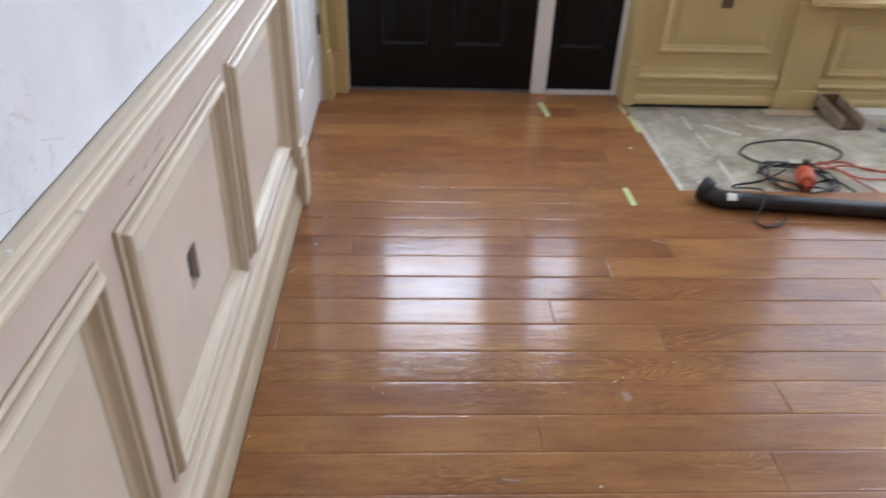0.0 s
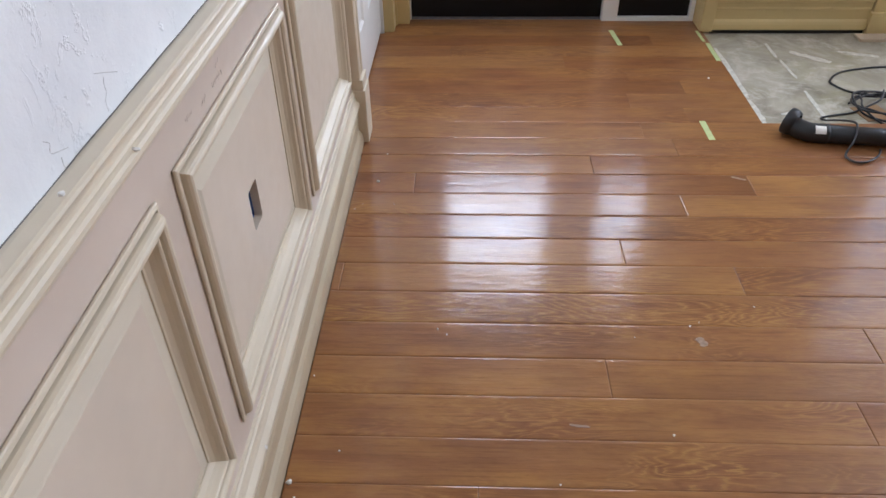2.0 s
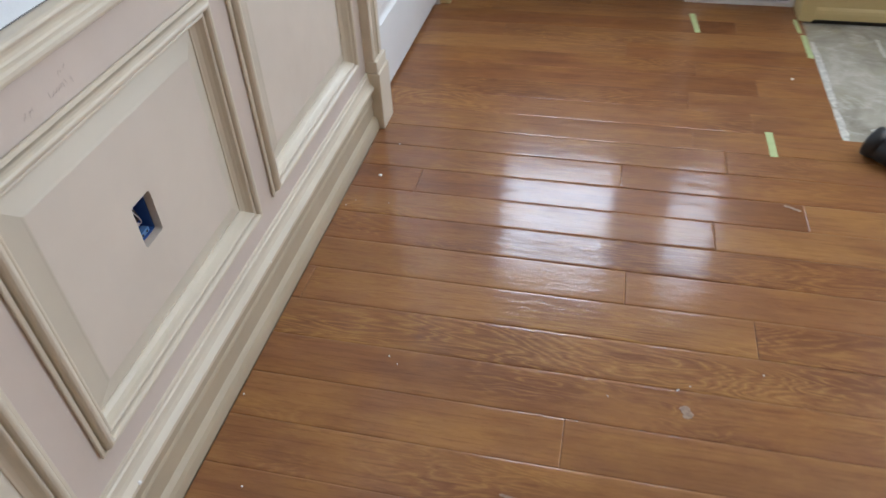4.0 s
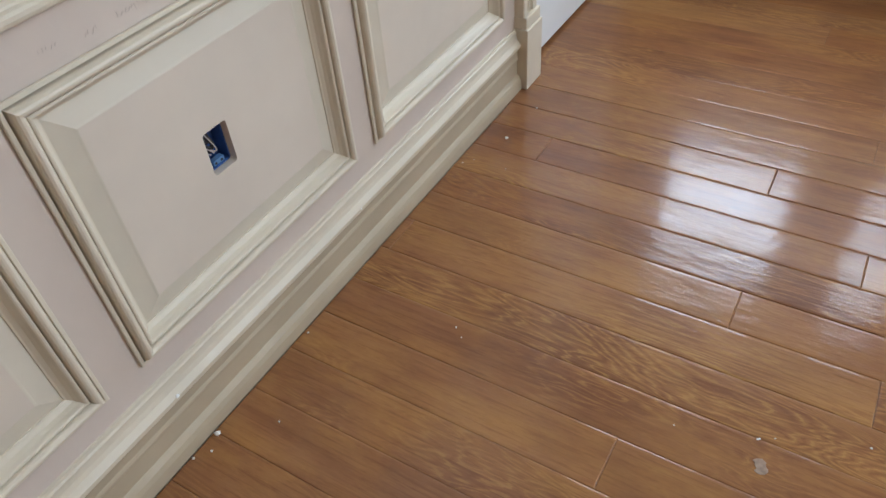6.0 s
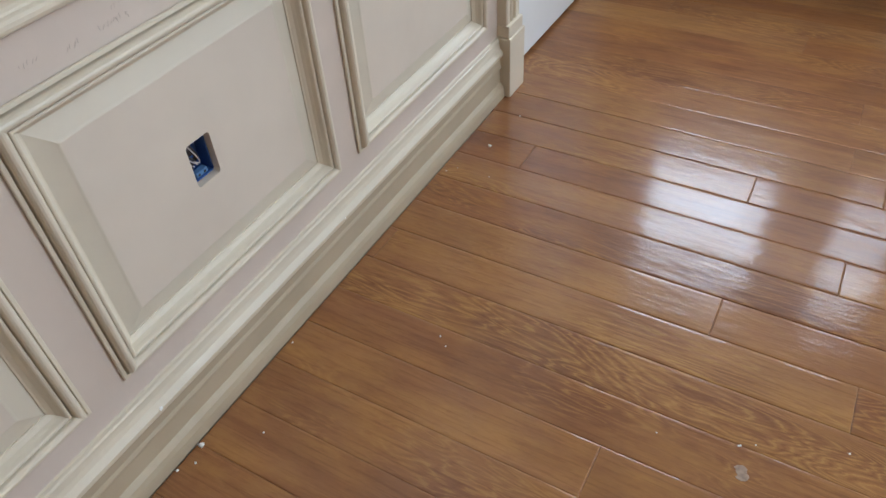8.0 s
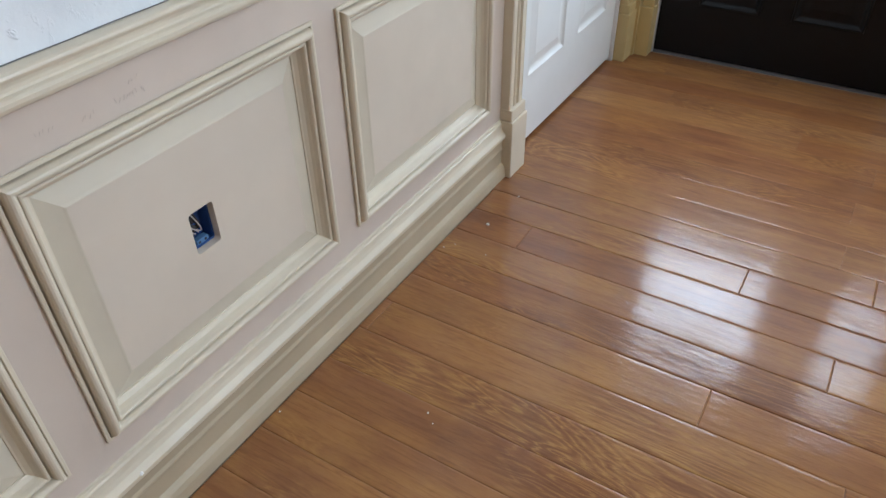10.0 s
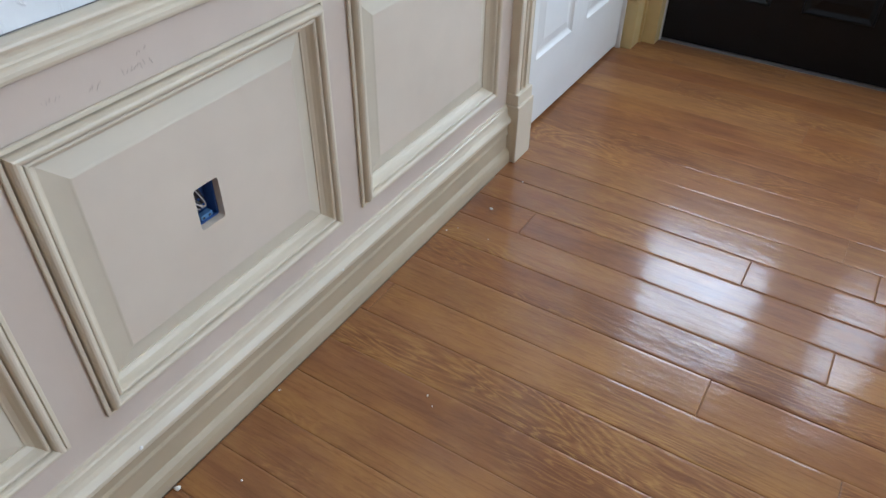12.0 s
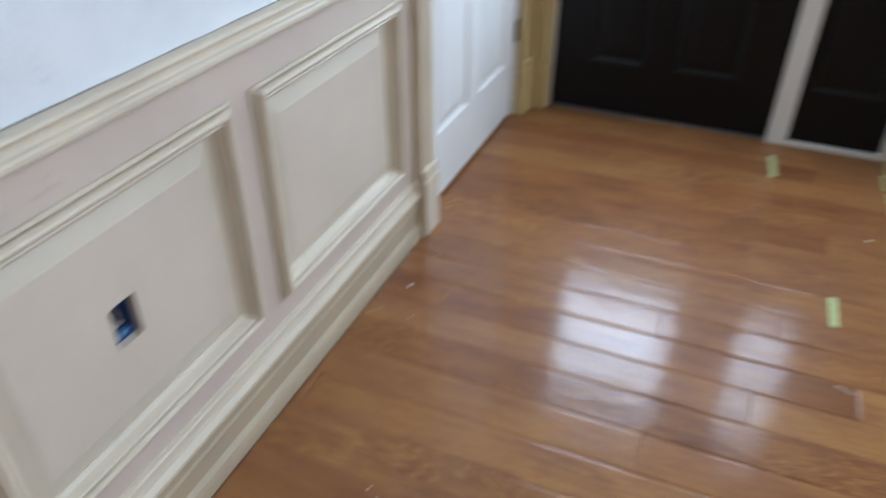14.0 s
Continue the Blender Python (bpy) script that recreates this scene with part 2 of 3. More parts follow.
def raised_panel(u0, u1, w0, w1, bevel, low, high, place, hole=None, depth=0.018):
    """A fielded panel: a sloping border round a flat field, with or without a cut-out."""
    bm = bmesh.new()
    step = 0.0025
    f0, f1, g0, g1 = u0 + bevel, u1 - bevel, w0 + bevel, w1 - bevel
    rings = []
    for d, h in ((0, low), (bevel - step, high - 0.0014), (bevel, high - 0.0005), (bevel + step, high)):
        rings.append([bm.verts.new(place(u, w, h)) for u, w in ((u0 + d, w0 + d), (u1 - d, w0 + d), (u1 - d, w1 - d), (u0 + d, w1 - d))])
    for r, q in zip(rings, rings[1:]):
        for i in range(4):
            j = (i + 1) % 4
            bm.faces.new((r[i], r[j], q[j], q[i])).material_index = 1
    last = rings[-1]
    if hole is None:
        bm.faces.new(last)
        return bm
    a, b, c, d = hole
    r = 0.006
    ring = []
    for cu, cw, t0 in ((b - r, d - r, 0), (a + r, d - r, 90), (a + r, c + r, 180), (b - r, c + r, 270)):
        ring.append([(cu + r * math.cos(radians(t0 + k * 30)), cw + r * math.sin(radians(t0 + k * 30))) for k in range(4)])
    top = [[bm.verts.new(place(u, w, high)) for u, w in q] for q in ring]
    low_r = [[bm.verts.new(place(u, w, high - depth)) for u, w in q] for q in ring]
    corner = [last[2], last[3], last[0], last[1]]
    for k in range(4):
        for i in range(3):
            bm.faces.new((corner[k], top[k][i], top[k][i + 1]))
            bm.faces.new((top[k][i], top[k][i + 1], low_r[k][i + 1], low_r[k][i]))
        n = (k + 1) % 4
        bm.faces.new((corner[k], top[k][3], top[n][0], corner[n]))
        bm.faces.new((top[k][3], top[n][0], low_r[n][0], low_r[k][3]))
    return bm


def tube(points, radius, cyclic=False, sides=6, smooth_steps=6):
    """A round cable along a smooth line through the points, as a bmesh."""
    pts = [Vector(p) for p in points]
    n = len(pts)
    line = []
    for i in range(n if cyclic else n - 1):
        p0, p1, p2, p3 = (pts[(i + k) % n] if cyclic else pts[min(max(i + k, 0), n - 1)] for k in (-1, 0, 1, 2))
        for s in range(smooth_steps):
            t = s / smooth_steps
            line.append(0.5 * ((2 * p1) + (p2 - p0) * t + (2 * p0 - 5 * p1 + 4 * p2 - p3) * t * t + (3 * p1 - p0 - 3 * p2 + p3) * t ** 3))
    if not cyclic:
        line.append(pts[-1])
    bm = bmesh.new()
    rings = []
    m = len(line)
    for i, p in enumerate(line):
        d = (line[(i + 1) % m] - line[i - 1]) if cyclic else (line[min(i + 1, m - 1)] - line[max(i - 1, 0)])
        d = d.normalized() if d.length > 1e-6 else Vector((1, 0, 0))
        side = d.cross(Vector((0, 0, 1)))
        side = side.normalized() if side.length > 1e-3 else Vector((1, 0, 0))
        up = side.cross(d)
        rings.append([bm.verts.new(p + (side * math.cos(a) + up * math.sin(a)) * radius) for a in (2 * math.pi * k / sides for k in range(sides))])
    for i in range(m if cyclic else m - 1):
        r, q = rings[i], rings[(i + 1) % m]
        for k in range(sides):
            bm.faces.new((r[k], r[(k + 1) % sides], q[(k + 1) % sides], q[k]))
    if not cyclic:
        bm.faces.new(rings[0])
        bm.faces.new(rings[-1])
    return bm


def turned(profile, sides=24, axis="Z"):
    """A lathe form: (radius, height) pairs."""
    bm = bmesh.new()
    rings = [[bm.verts.new((max(r, 1e-4) * math.cos(2 * math.pi * k / sides), max(r, 1e-4) * math.sin(2 * math.pi * k / sides), h)) for k in range(sides)] for r, h in profile]
    for r, q in zip(rings, rings[1:]):
        for k in range(sides):
            bm.faces.new((r[k], r[(k + 1) % sides], q[(k + 1) % sides], q[k]))
    return bm


def structure(name, bm, material, label, category):
    return tagged(part(name, bm, material), label, category, "", "structure")


# ---- the room ----
RX, BY, CZ = 7.4, -3.2, 4.9          # right wall, back wall, ceiling
FY, DY = 3.59, 3.72                   # front wall's face, entrance door's face

structure("rear_floor", boxes((4.2, RX, BY, 2.657, -0.016, -0.001)), WOOD, "plain oak floor in the rest of the room", "floor")
floor = structure("floor", boxes((-0.3, RX + 0.2, BY - 0.2, 4.0, -0.22, -0.016)), CONCRETE, "bare grey concrete slab, stained with old adhesive, under oak planks", "floor")
structure("ceiling", boxes((-0.3, RX + 0.2, BY - 0.2, 4.0, CZ, CZ + 0.15)), CEIL, "plain off-white painted ceiling", "ceiling")
# Back and right walls are unseen; their colour shapes the bounced light.
structure("wall_back", boxes((-0.3, RX + 0.2, BY - 0.2, BY, -0.016, CZ)), ROOMWALL, "unseen back wall, plain beige for warm bounced light", "wall")
structure("wall_right", boxes((RX, RX + 0.2, BY, 1.95, -0.016, CZ), (RX, RX + 0.2, 3.25, 4.0, -0.016, CZ), (RX, RX + 0.2, 1.95, 3.25, -0.016, 0.58), (RX, RX + 0.2, 1.95, 3.25, 2.38, CZ)), ROOMWALL, "unseen side wall, beige for warm bounce, with an added window opening", "wall")
structure("ground", boxes((-300, 300, -300, 300, -0.6, -0.3)), GRASS, "green lawn outside the front windows", "ground")

# left wall: masonry behind, plaster above the rail, board frame below
D0, D1, DH = 2.625, 3.54, 2.04        # white door's opening
PZ0, PZ1 = 0.258, 0.787               # panel mouldings' outer height
PANELS = [(1.037 + 0.728 * k, 1.692 + 0.728 * k) for k in (-5, -4, -3, -2, -1, 0, 1)]
wall_left = structure("wall_left", boxes(
    (-0.25, -0.05, BY, D0, -0.016, CZ), (-0.25, -0.10, D0, D1, -0.016, CZ), (-0.25, -0.05, D1, 4.0, -0.016, CZ), (-0.10, -0.05, D0, D1, DH, CZ)), PLASTER,
    "white skim-plastered wall above a panelled wainscot", "wall")
part("plaster_face", boxes((-0.05, -0.013, BY, D0 - 0.002, 0.90, CZ), (-0.05, -0.013, D0 - 0.002, 4.0, DH + 0.09, CZ)), PLASTER, wall_left, "rough white trowelled plaster")
bm = boxes((-0.05, 0.0, BY, D0 - 0.002, PZ1 - 0.012, 0.90), (-0.05, 0.0, BY, D0 - 0.002, -0.014, PZ0 + 0.012))
edges = [BY] + [v for p in PANELS for v in (p[0] + 0.012, p[1] - 0.012)] + [D0 - 0.002]
for a, b in zip(edges[::2], edges[1::2]):
    box(bm, -0.05, 0.0, a, b, PZ0 + 0.012, PZ1 - 0.012)
part("board_frame", bm, MDF, wall_left, "pinkish primed board stiles and rails")

on_left = lambda u, w, h: (h, u, w)
MOULD = [(0.0030, -0.002), (0.0026, 0.0018), (0.0, 0.0032), (0.0, 0.0062), (0.0015, 0.0078), (0.0070, 0.0085), (0.0080, 0.0060), (0.0083, -0.0020), (0.0102, -0.0020), (0.0106, 0.0105), (0.0120, 0.0155), (0.0145, 0.0192), (0.0180, 0.0210), (0.0215, 0.0208), (0.0250, 0.0188),
         (0.0272, 0.0150), (0.0280, 0.0100), (0.0282, 0.0015), (0.0300, 0.0015), (0.0304, 0.0115), (0.0325, 0.0130), (0.0350, 0.0128), (0.0372, 0.0105), (0.0385, 0.0070), (0.0400, 0.0030), (0.0440, -0.0040), (0.0500, -0.0095), (0.0530, -0.0110), (0.0535, -0.017)]
HOLE = (1.322, 1.379, 0.473, 0.560)
for k, (a, b) in enumerate(PANELS):
    part("panel_moulding", frame_moulding(MOULD, a, b, PZ0, PZ1, on_left), CREAM, wall_left, "stepped cream moulding" if k == 0 else "")
    panel = part("raised_panel", raised_panel(a + 0.0520, b - 0.0520, PZ0 + 0.0520, PZ1 - 0.0520, 0.038, -0.0140, -0.004, on_left, HOLE if k == 5 else None), FIELD, wall_left)
    panel.data.materials.append(MILLED)

RAIL = [(-0.014, 0.8650), (0.010, 0.8650), (0.016, 0.8660), (0.0205, 0.8692), (0.0220, 0.8740), (0.0215, 0.8795), (0.0185, 0.8835), (0.0150, 0.8855), (0.0130, 0.8862), (0.0110, 0.8892), (0.0105, 0.8945), (0.0115, 0.8995), (0.0140, 0.9030),
        (0.0150, 0.9060), (0.0135, 0.9095), (0.010, 0.9115), (-0.006, 0.9122), (-0.014, 0.9115)]
structure("chair_rail", strip(RAIL, (0, BY, 0), (0, 2.505, 0), (1, 0, 0)), CREAM, "cream moulded chair rail along the wainscot's top", "trim")
BASE = [(-0.002, 0.0), (0.028, 0.0), (0.028, 0.012), (0.0265, 0.028), (0.0225, 0.040), (0.0170, 0.047), (0.0128, 0.051), (0.0125, 0.097), (0.0155, 0.099), (0.0170, 0.103), (0.0155, 0.108), (0.0135, 0.112), (0.0135, 0.141), (-0.002, 0.141)]
BASECAP = [(-0.002, 0.141), (0.021, 0.141), (0.0235, 0.145), (0.0235, 0.154), (0.020, 0.159), (0.014, 0.166), (0.0105, 0.176), (0.0095, 0.185), (0.0095, 0.190), (0.006, 0.193), (0.005, 0.200), (-0.002, 0.202)]
structure("baseboard", strip(BASE, (0, BY, 0), (0, 2.503, 0), (1, 0, 0)), POPLAR, "tall raw poplar baseboard below the wainscot", "baseboard")
structure("baseboard_cap", strip(BASECAP, (0, BY, 0), (0, 2.503, 0), (1, 0, 0)), CREAM, "cream moulded cap along the baseboard", "trim")


# A dark tube takes the place of shade in the rail's upper gap.
GAP = plain("gap_shadow", (0.16, 0.155, 0.15), 0.9)
rng = random.Random(21)
part("rail_gap_shade", tube([(-0.0128, BY + 0.02 + 0.05 * k, 0.9118 + rng.uniform(-0.0002, 0.0012)) for k in range(113)], 0.0010, sides=5, smooth_steps=2), GAP, wall_left, "thin dark tube standing for the shaded gap above the rail")
# Grey tubes on the plaster draw the shadow inside its fine cracks.
CRACK = plain("crack_shadow", (0.52, 0.53, 0.54), 0.9)
CRACKS = (((0.952, 0.967), (0.975, 0.958), (1.004, 0.946)), ((0.969, 0.955), (0.965, 0.948), (0.965, 0.938), (0.957, 0.931), (0.957, 0.918)), ((0.821, 0.955), (0.830, 0.948), (0.826, 0.942), (0.829, 0.937), (0.857, 0.928)), ((0.840, 0.926), (0.839, 0.918), (0.841, 0.912)))
for pts in CRACKS:
    part("plaster_crack", tube([(-0.0132, y, z) for y, z in pts], 0.0006, sides=4, smooth_steps=3), CRACK, wall_left, "fine grey crack")


# ---- white side door with its casing ----
def casing(name, y0, y1, label, paint):
    """A fluted door casing on a plinth block, against the left wall."""
    c = thing(name, label, "door casing", "structure")
    part("plinth_block", boxes((-0.002, 0.047, y0, y1, 0.0, 0.200), (-0.002, 0.041, y0 + 0.004, y1 - 0.004, 0.200, 0.238), bevel=0.004), paint, c)
    bm = bmesh.new()
    w = y1 - y0
    prof = [(-0.002, 0.006), (0.029, 0.006), (0.032, 0.010), (0.032, w * 0.26), (0.021, w * 0.28), (0.020, w * 0.36), (0.030, w * 0.39), (0.032, w * 0.44), (0.030, w * 0.49), (0.020, w * 0.52), (0.021, w * 0.60), (0.032, w * 0.63), (0.032, w * 0.80), (0.026, w * 0.84), (0.030, w - 0.012), (0.028, w - 0.006), (-0.002, w - 0.006)]
    strip(prof, (0, y0, 0.238), (0, y0, DH + 0.09), (1, 0, 0), (0, 1, 0), bm)
    part("casing_board", bm, paint, c)
    return c


casing("door_casing", 2.500, 2.604, "cream fluted door casing on a plinth block", CREAM)
casing("door_casing", 3.545, 3.635, "fluted cream door casing by the entrance, toned tan for shade", TAN)
structure("door_head_casing", boxes((-0.002, 0.036, 2.622, 3.545, DH, DH + 0.09), bevel=0.003), CREAM, "cream casing across the white door's head", "trim")

white_door = tagged(thing("door_1", "closed white panelled door with a dark gap beneath", "door"), kind="structure")
y0, y1, z0, z1, xf = D0 + 0.012, D1 - 0.012, 0.016, DH - 0.006, -0.014
cols = [(y0 + 0.085, y0 + 0.378), (y1 - 0.393, y1 - 0.105)]
rows = [(0.250, 0.86), (1.02, 1.60), (1.72, 1.92)]
bm = boxes((xf - 0.035, xf - 0.012, y0, y1, z0, z1))
ys = [y0, cols[0][0], cols[0][1], cols[1][0], cols[1][1], y1]
for a, b in ((ys[0], ys[1]), (ys[2], ys[3]), (ys[4], ys[5])):
    box(bm, xf - 0.012, xf, a, b, z0, z1)
zs = [z0, 0.250, 0.86, 1.02, 1.60, 1.72, 1.92, z1]
for c in cols:
    for a, b in zip(zs[::2], zs[1::2]):
        box(bm, xf - 0.012, xf, c[0], c[1], a, b)
leaf = part("door_leaf", bm, WHITE, white_door)
on_door = lambda u, w, h: (xf + h, u, w)
DOORPANEL = [(0.0, 0.0), (0.004, 0.001), (0.012, -0.006), (0.020, -0.009), (0.026, -0.009)]
for c in cols:
    for r in rows:
        part("panel_border", frame_moulding(DOORPANEL, c[0], c[1], r[0], r[1], on_door), WHITE, leaf)
        part("door_panel", raised_panel(c[0] + 0.024, c[1] - 0.024, r[0] + 0.024, r[1] - 0.024, 0.03, -0.0095, -0.002, on_door), WHITE, leaf)
METAL = plain("dark_bronze", (0.10, 0.09, 0.08), 0.4, 0.9)
for z in (0.33, 1.0, 1.75):
    hinge = part("hinge", turned([(0, 0), (0.006, 0), (0.006, 0.09), (0, 0.09)], 10), METAL, white_door, "dark metal hinge")
    hinge.location = (-0.003, D1 - 0.006, z)
structure("door_jamb", boxes((-0.10, 0.0, D0 - 0.002, D0 + 0.008, 0.0, DH), (-0.10, 0.0, D1 - 0.008, D1 + 0.002, 0.0, DH), (-0.10, 0.0, D0 + 0.008, D1 - 0.008, DH - 0.004, DH + 0.006)), WHITE, "white painted jamb of the side door", "door frame")

# ---- front wall with entrance door, sidelight and window ----
W0, W1, WZ0, WZ1 = 2.56, 4.30, 0.56, 2.30
EX0, EX1, EH = 0.055, 1.500, 2.10
wall_front = structure("wall_front", boxes(
    (-0.05, EX0, FY + 0.045, 4.0, -0.016, CZ), (EX0, EX1, FY, 4.0, EH, CZ), (EX1, W0, FY, 4.0, -0.016, CZ), (W0, W1, FY, 4.0, -0.016, WZ0), (W0, W1, FY, 4.0, WZ1, 3.0), (W1, RX, FY, 4.0, -0.016, 3.0), (W0, 4.5, FY, 4.0, 3.0, CZ), (4.5, 6.3, FY, 4.0, 4.6, CZ), (6.3, RX, FY, 4.0, 3.0, CZ)), TAN,
    "cream panelled front wall round the entrance", "wall")
on_front = lambda u, w, h: (u, FY - h, w)
FRONTMOULD = [(0.0, -0.002), (0.0, 0.008), (0.003, 0.012), (0.009, 0.014), (0.015, 0.012), (0.019, 0.007), (0.026, 0.006), (0.034, 0.004), (0.042, 0.0)]
FRONTBASE = [(o, 0.006 + u * 0.90) for o, u in BASE[:-1] + BASECAP[1:]]
LOWBASE = [(o, 0.006 + u * 0.66) for o, u in BASE[:-1] + BASECAP[1:]]
for a, b, c, d in ((1.620, 2.180, 0.262, 0.84), (2.485, 3.15, 0.156, 0.412), (3.22, 3.90, 0.156, 0.412), (3.97, 4.6, 0.156, 0.412)):
    part("panel_moulding", frame_moulding(FRONTMOULD, a, b, c, d, on_front), TAN, wall_front)
    part("raised_panel", raised_panel(a + 0.036, b - 0.036, c + 0.036, d - 0.036, 0.04, 0.001, 0.009, on_front), TAN, wall_front)
structure("front_baseboard", strip(FRONTBASE, (1.535, FY, 0), (2.243, FY, 0), (0, -1, 0)), TAN, "cream moulded baseboard with a dark gap beneath", "baseboard")
structure("front_baseboard", strip(LOWBASE, (2.457, FY, 0), (RX, FY, 0), (0, -1, 0)), TAN, "cream moulded baseboard below the window", "baseboard")
structure("front_chair_rail", strip(RAIL, (1.535, FY, 0), (2.245, FY, 0), (0, -1, 0)), TAN, "cream moulded chair rail on the front wall", "trim")
structure("window_sill", boxes((2.30, RX, FY - 0.07, FY, 0.508, 0.534), bevel=0.006), TAN, "cream window sill above low panels", "window sill")
# Dark strips paint the shade under the baseboard.
structure("sole_shade_strip", boxes((1.535, 2.243, FY - 0.010, FY, -0.016, 0.005), (2.457, RX, FY - 0.010, FY, -0.016, 0.007)), DARK, "dark strip standing for the shade below the front baseboard", "gap")
pil = thing("pilaster", "cream pilaster with a low plinth beside the window", "pilaster", "structure")
part("shaft", boxes((2.252, 2.448, FY - 0.022, FY, 0.088, 0.508), bevel=0.003), TAN, pil)
part("plinth_block", boxes((2.240, 2.460, FY - 0.040, FY, -0.014, 0.088), bevel=0.004), TAN, pil)
for name, x0, x1, yy, label in (("entry_casing", EX0, 0.112, 3.66, "cream casing on a plinth left by the black door"), ("entry_casing", 1.478, 1.535, FY - 0.022, "cream casing on a plinth beside the sidelight")):
    c = thing(name, label, "door casing", "structure")
    part("plinth_block", boxes((x0, x1, yy - 0.012, 3.715 if x0 < 1 else FY, 0.0, 0.208), bevel=0.003), TAN, c)
    part("casing_board", boxes((x0 + 0.004, x1 - 0.004, yy, 3.715 if x0 < 1 else FY, 0.208, EH), bevel=0.004), TAN, c)
structure("entry_return", boxes((1.478, 1.4995, FY, 3.76, 0.0, EH)), TAN, "cream lining of the entrance recess", "trim")

entry = thing("door_2", "black panelled entrance door with glass in its upper half", "door", "structure")
LX0, LX1, LZ0, LZ1 = 0.285, 0.855, 0.94, 1.69


def black_leaf(parent, x0, x1, lx0, lx1, cuts):
    bm = boxes((x0, lx0, DY, DY + 0.045, 0.012, 2.03), (lx1, x1, DY, DY + 0.045, 0.012, 2.03), (lx0, lx1, DY, DY + 0.045, 0.012, LZ0), (lx0, lx1, DY, DY + 0.045, LZ1, 2.03))
    leaf = part("door_leaf", bm, BLACK, parent)
    place = lambda u, w, h: (u, DY - h, w)
    for a, b in cuts:
        part("panel_border", frame_moulding([(0.0, 0.0), (0.002, 0.008), (0.007, 0.0115), (0.012, 0.0105), (0.022, 0.0020), (0.026, 0.0005)], a, b, 0.225, 0.76, place), BLACK, leaf)
        part("door_panel", raised_panel(a + 0.03, b - 0.03, 0.255, 0.73, 0.03, 0.0005, 0.005, place), BLACK, leaf)
    part("glazing_bead", frame_moulding([(0.0, -0.001), (0.0, 0.010), (0.010, 0.014), (0.022, 0.008), (0.024, -0.02)], lx0 - 0.012, lx1 + 0.012, LZ0 - 0.012, LZ1 + 0.012, place), BLACK, leaf)
    pane = part("pane", boxes((lx0 + 0.001, lx1 - 0.001, DY + 0.020, DY + 0.026, LZ0 + 0.001, LZ1 - 0.001)), GLASS, parent, "clear glass pane")
    pane.visible_shadow = False


black_leaf(entry, 0.118, 1.036, LX0, LX1, ((0.272, 0.512), (0.628, 0.884)))
part("door_sweep", boxes((0.118, 1.036, DY - 0.004, DY + 0.03, 0.0, 0.009)), GREY, entry, "grey metal sweep along the door's foot")
side = thing("sidelight", "black panelled sidelight with glass above, in a white frame", "sidelight", "structure")
black_leaf(side, 1.116, 1.455, 1.155, 1.405, ((1.146, 1.396),))
frame_w = thing("entry_frame", "white frame and mullion of the entrance", "door frame", "structure")
part("mullion", boxes((1.038, 1.114, DY - 0.030, DY + 0.05, 0.0, 2.06), bevel=0.003), WHITE, frame_w)
part("jamb", boxes((1.457, 1.477, DY - 0.030, DY + 0.05, 0.0, 2.06), bevel=0.002), WHITE, frame_w)
part("jamb", boxes((0.108, 0.116, DY - 0.012, DY + 0.05, 0.0, 2.06)), WHITE, frame_w)
part("bottom_rail", boxes((1.114, 1.457, DY - 0.028, DY + 0.05, 0.0, 0.016)), WHITE, frame_w)
part("head", boxes((0.06, 1.477, DY - 0.030, DY + 0.05, 2.06, EH)), WHITE, frame_w)

win = thing("window_1", "large white framed window in the front wall", "window", "structure")
part("window_frame", boxes((W0, W0 + 0.05, 3.66, 3.74, WZ0, WZ1), (W1 - 0.05, W1, 3.66, 3.74, WZ0, WZ1), (W0 + 0.05, W1 - 0.05, 3.66, 3.74, WZ0, WZ0 + 0.05), (W0 + 0.05, W1 - 0.05, 3.66, 3.74, WZ1 - 0.05, WZ1), (3.41, 3.45, 3.66, 3.74, WZ0 + 0.05, WZ1 - 0.05)), WHITE, win)
for a, b in ((W0 + 0.05, 3.41), (3.45, W1 - 0.05)):
    p = part("pane", boxes((a, b, 3.70, 3.706, WZ0 + 0.05, WZ1 - 0.05)), GLASS, win)
    p.visible_shadow = False


# Unseen upper window, made up to hold the added top light.
win = thing("added_window_3", "unseen white framed window added high in the front wall for light", "window", "structure")
part("window_frame", boxes((4.5, 4.55, 3.66, 3.74, 3.0, 4.6), (6.25, 6.3, 3.66, 3.74, 3.0, 4.6), (4.55, 6.25, 3.66, 3.74, 3.0, 3.05), (4.55, 6.25, 3.66, 3.74, 4.55, 4.6), (5.38, 5.42, 3.66, 3.74, 3.05, 4.55)), WHITE, win)
for a, b in ((4.55, 5.38), (5.42, 6.25)):
    p = part("pane", boxes((a, b, 3.70, 3.706, 3.05, 4.55)), GLASS, win)
    p.visible_shadow = False

# ---- oak planks on the slab ----
PITCH, TOP0 = 0.1210, 2.420           # a plank's width with its joint, one row's far edge
BARE_X, BARE_Y = 1.493, 2.662         # corner of the bare concrete
JOINTS = {-1: 1.133, 0: 0.825, 1: 0.227, 2: 1.080, 3: 1.930, 4: 0.853, 5: 0.053, 6: 1.880, 7: 1.408, 8: 0.742, 9: 1.294, 10: 1.780, 11: 0.432, 12: 1.620}
plank_meshes = {}


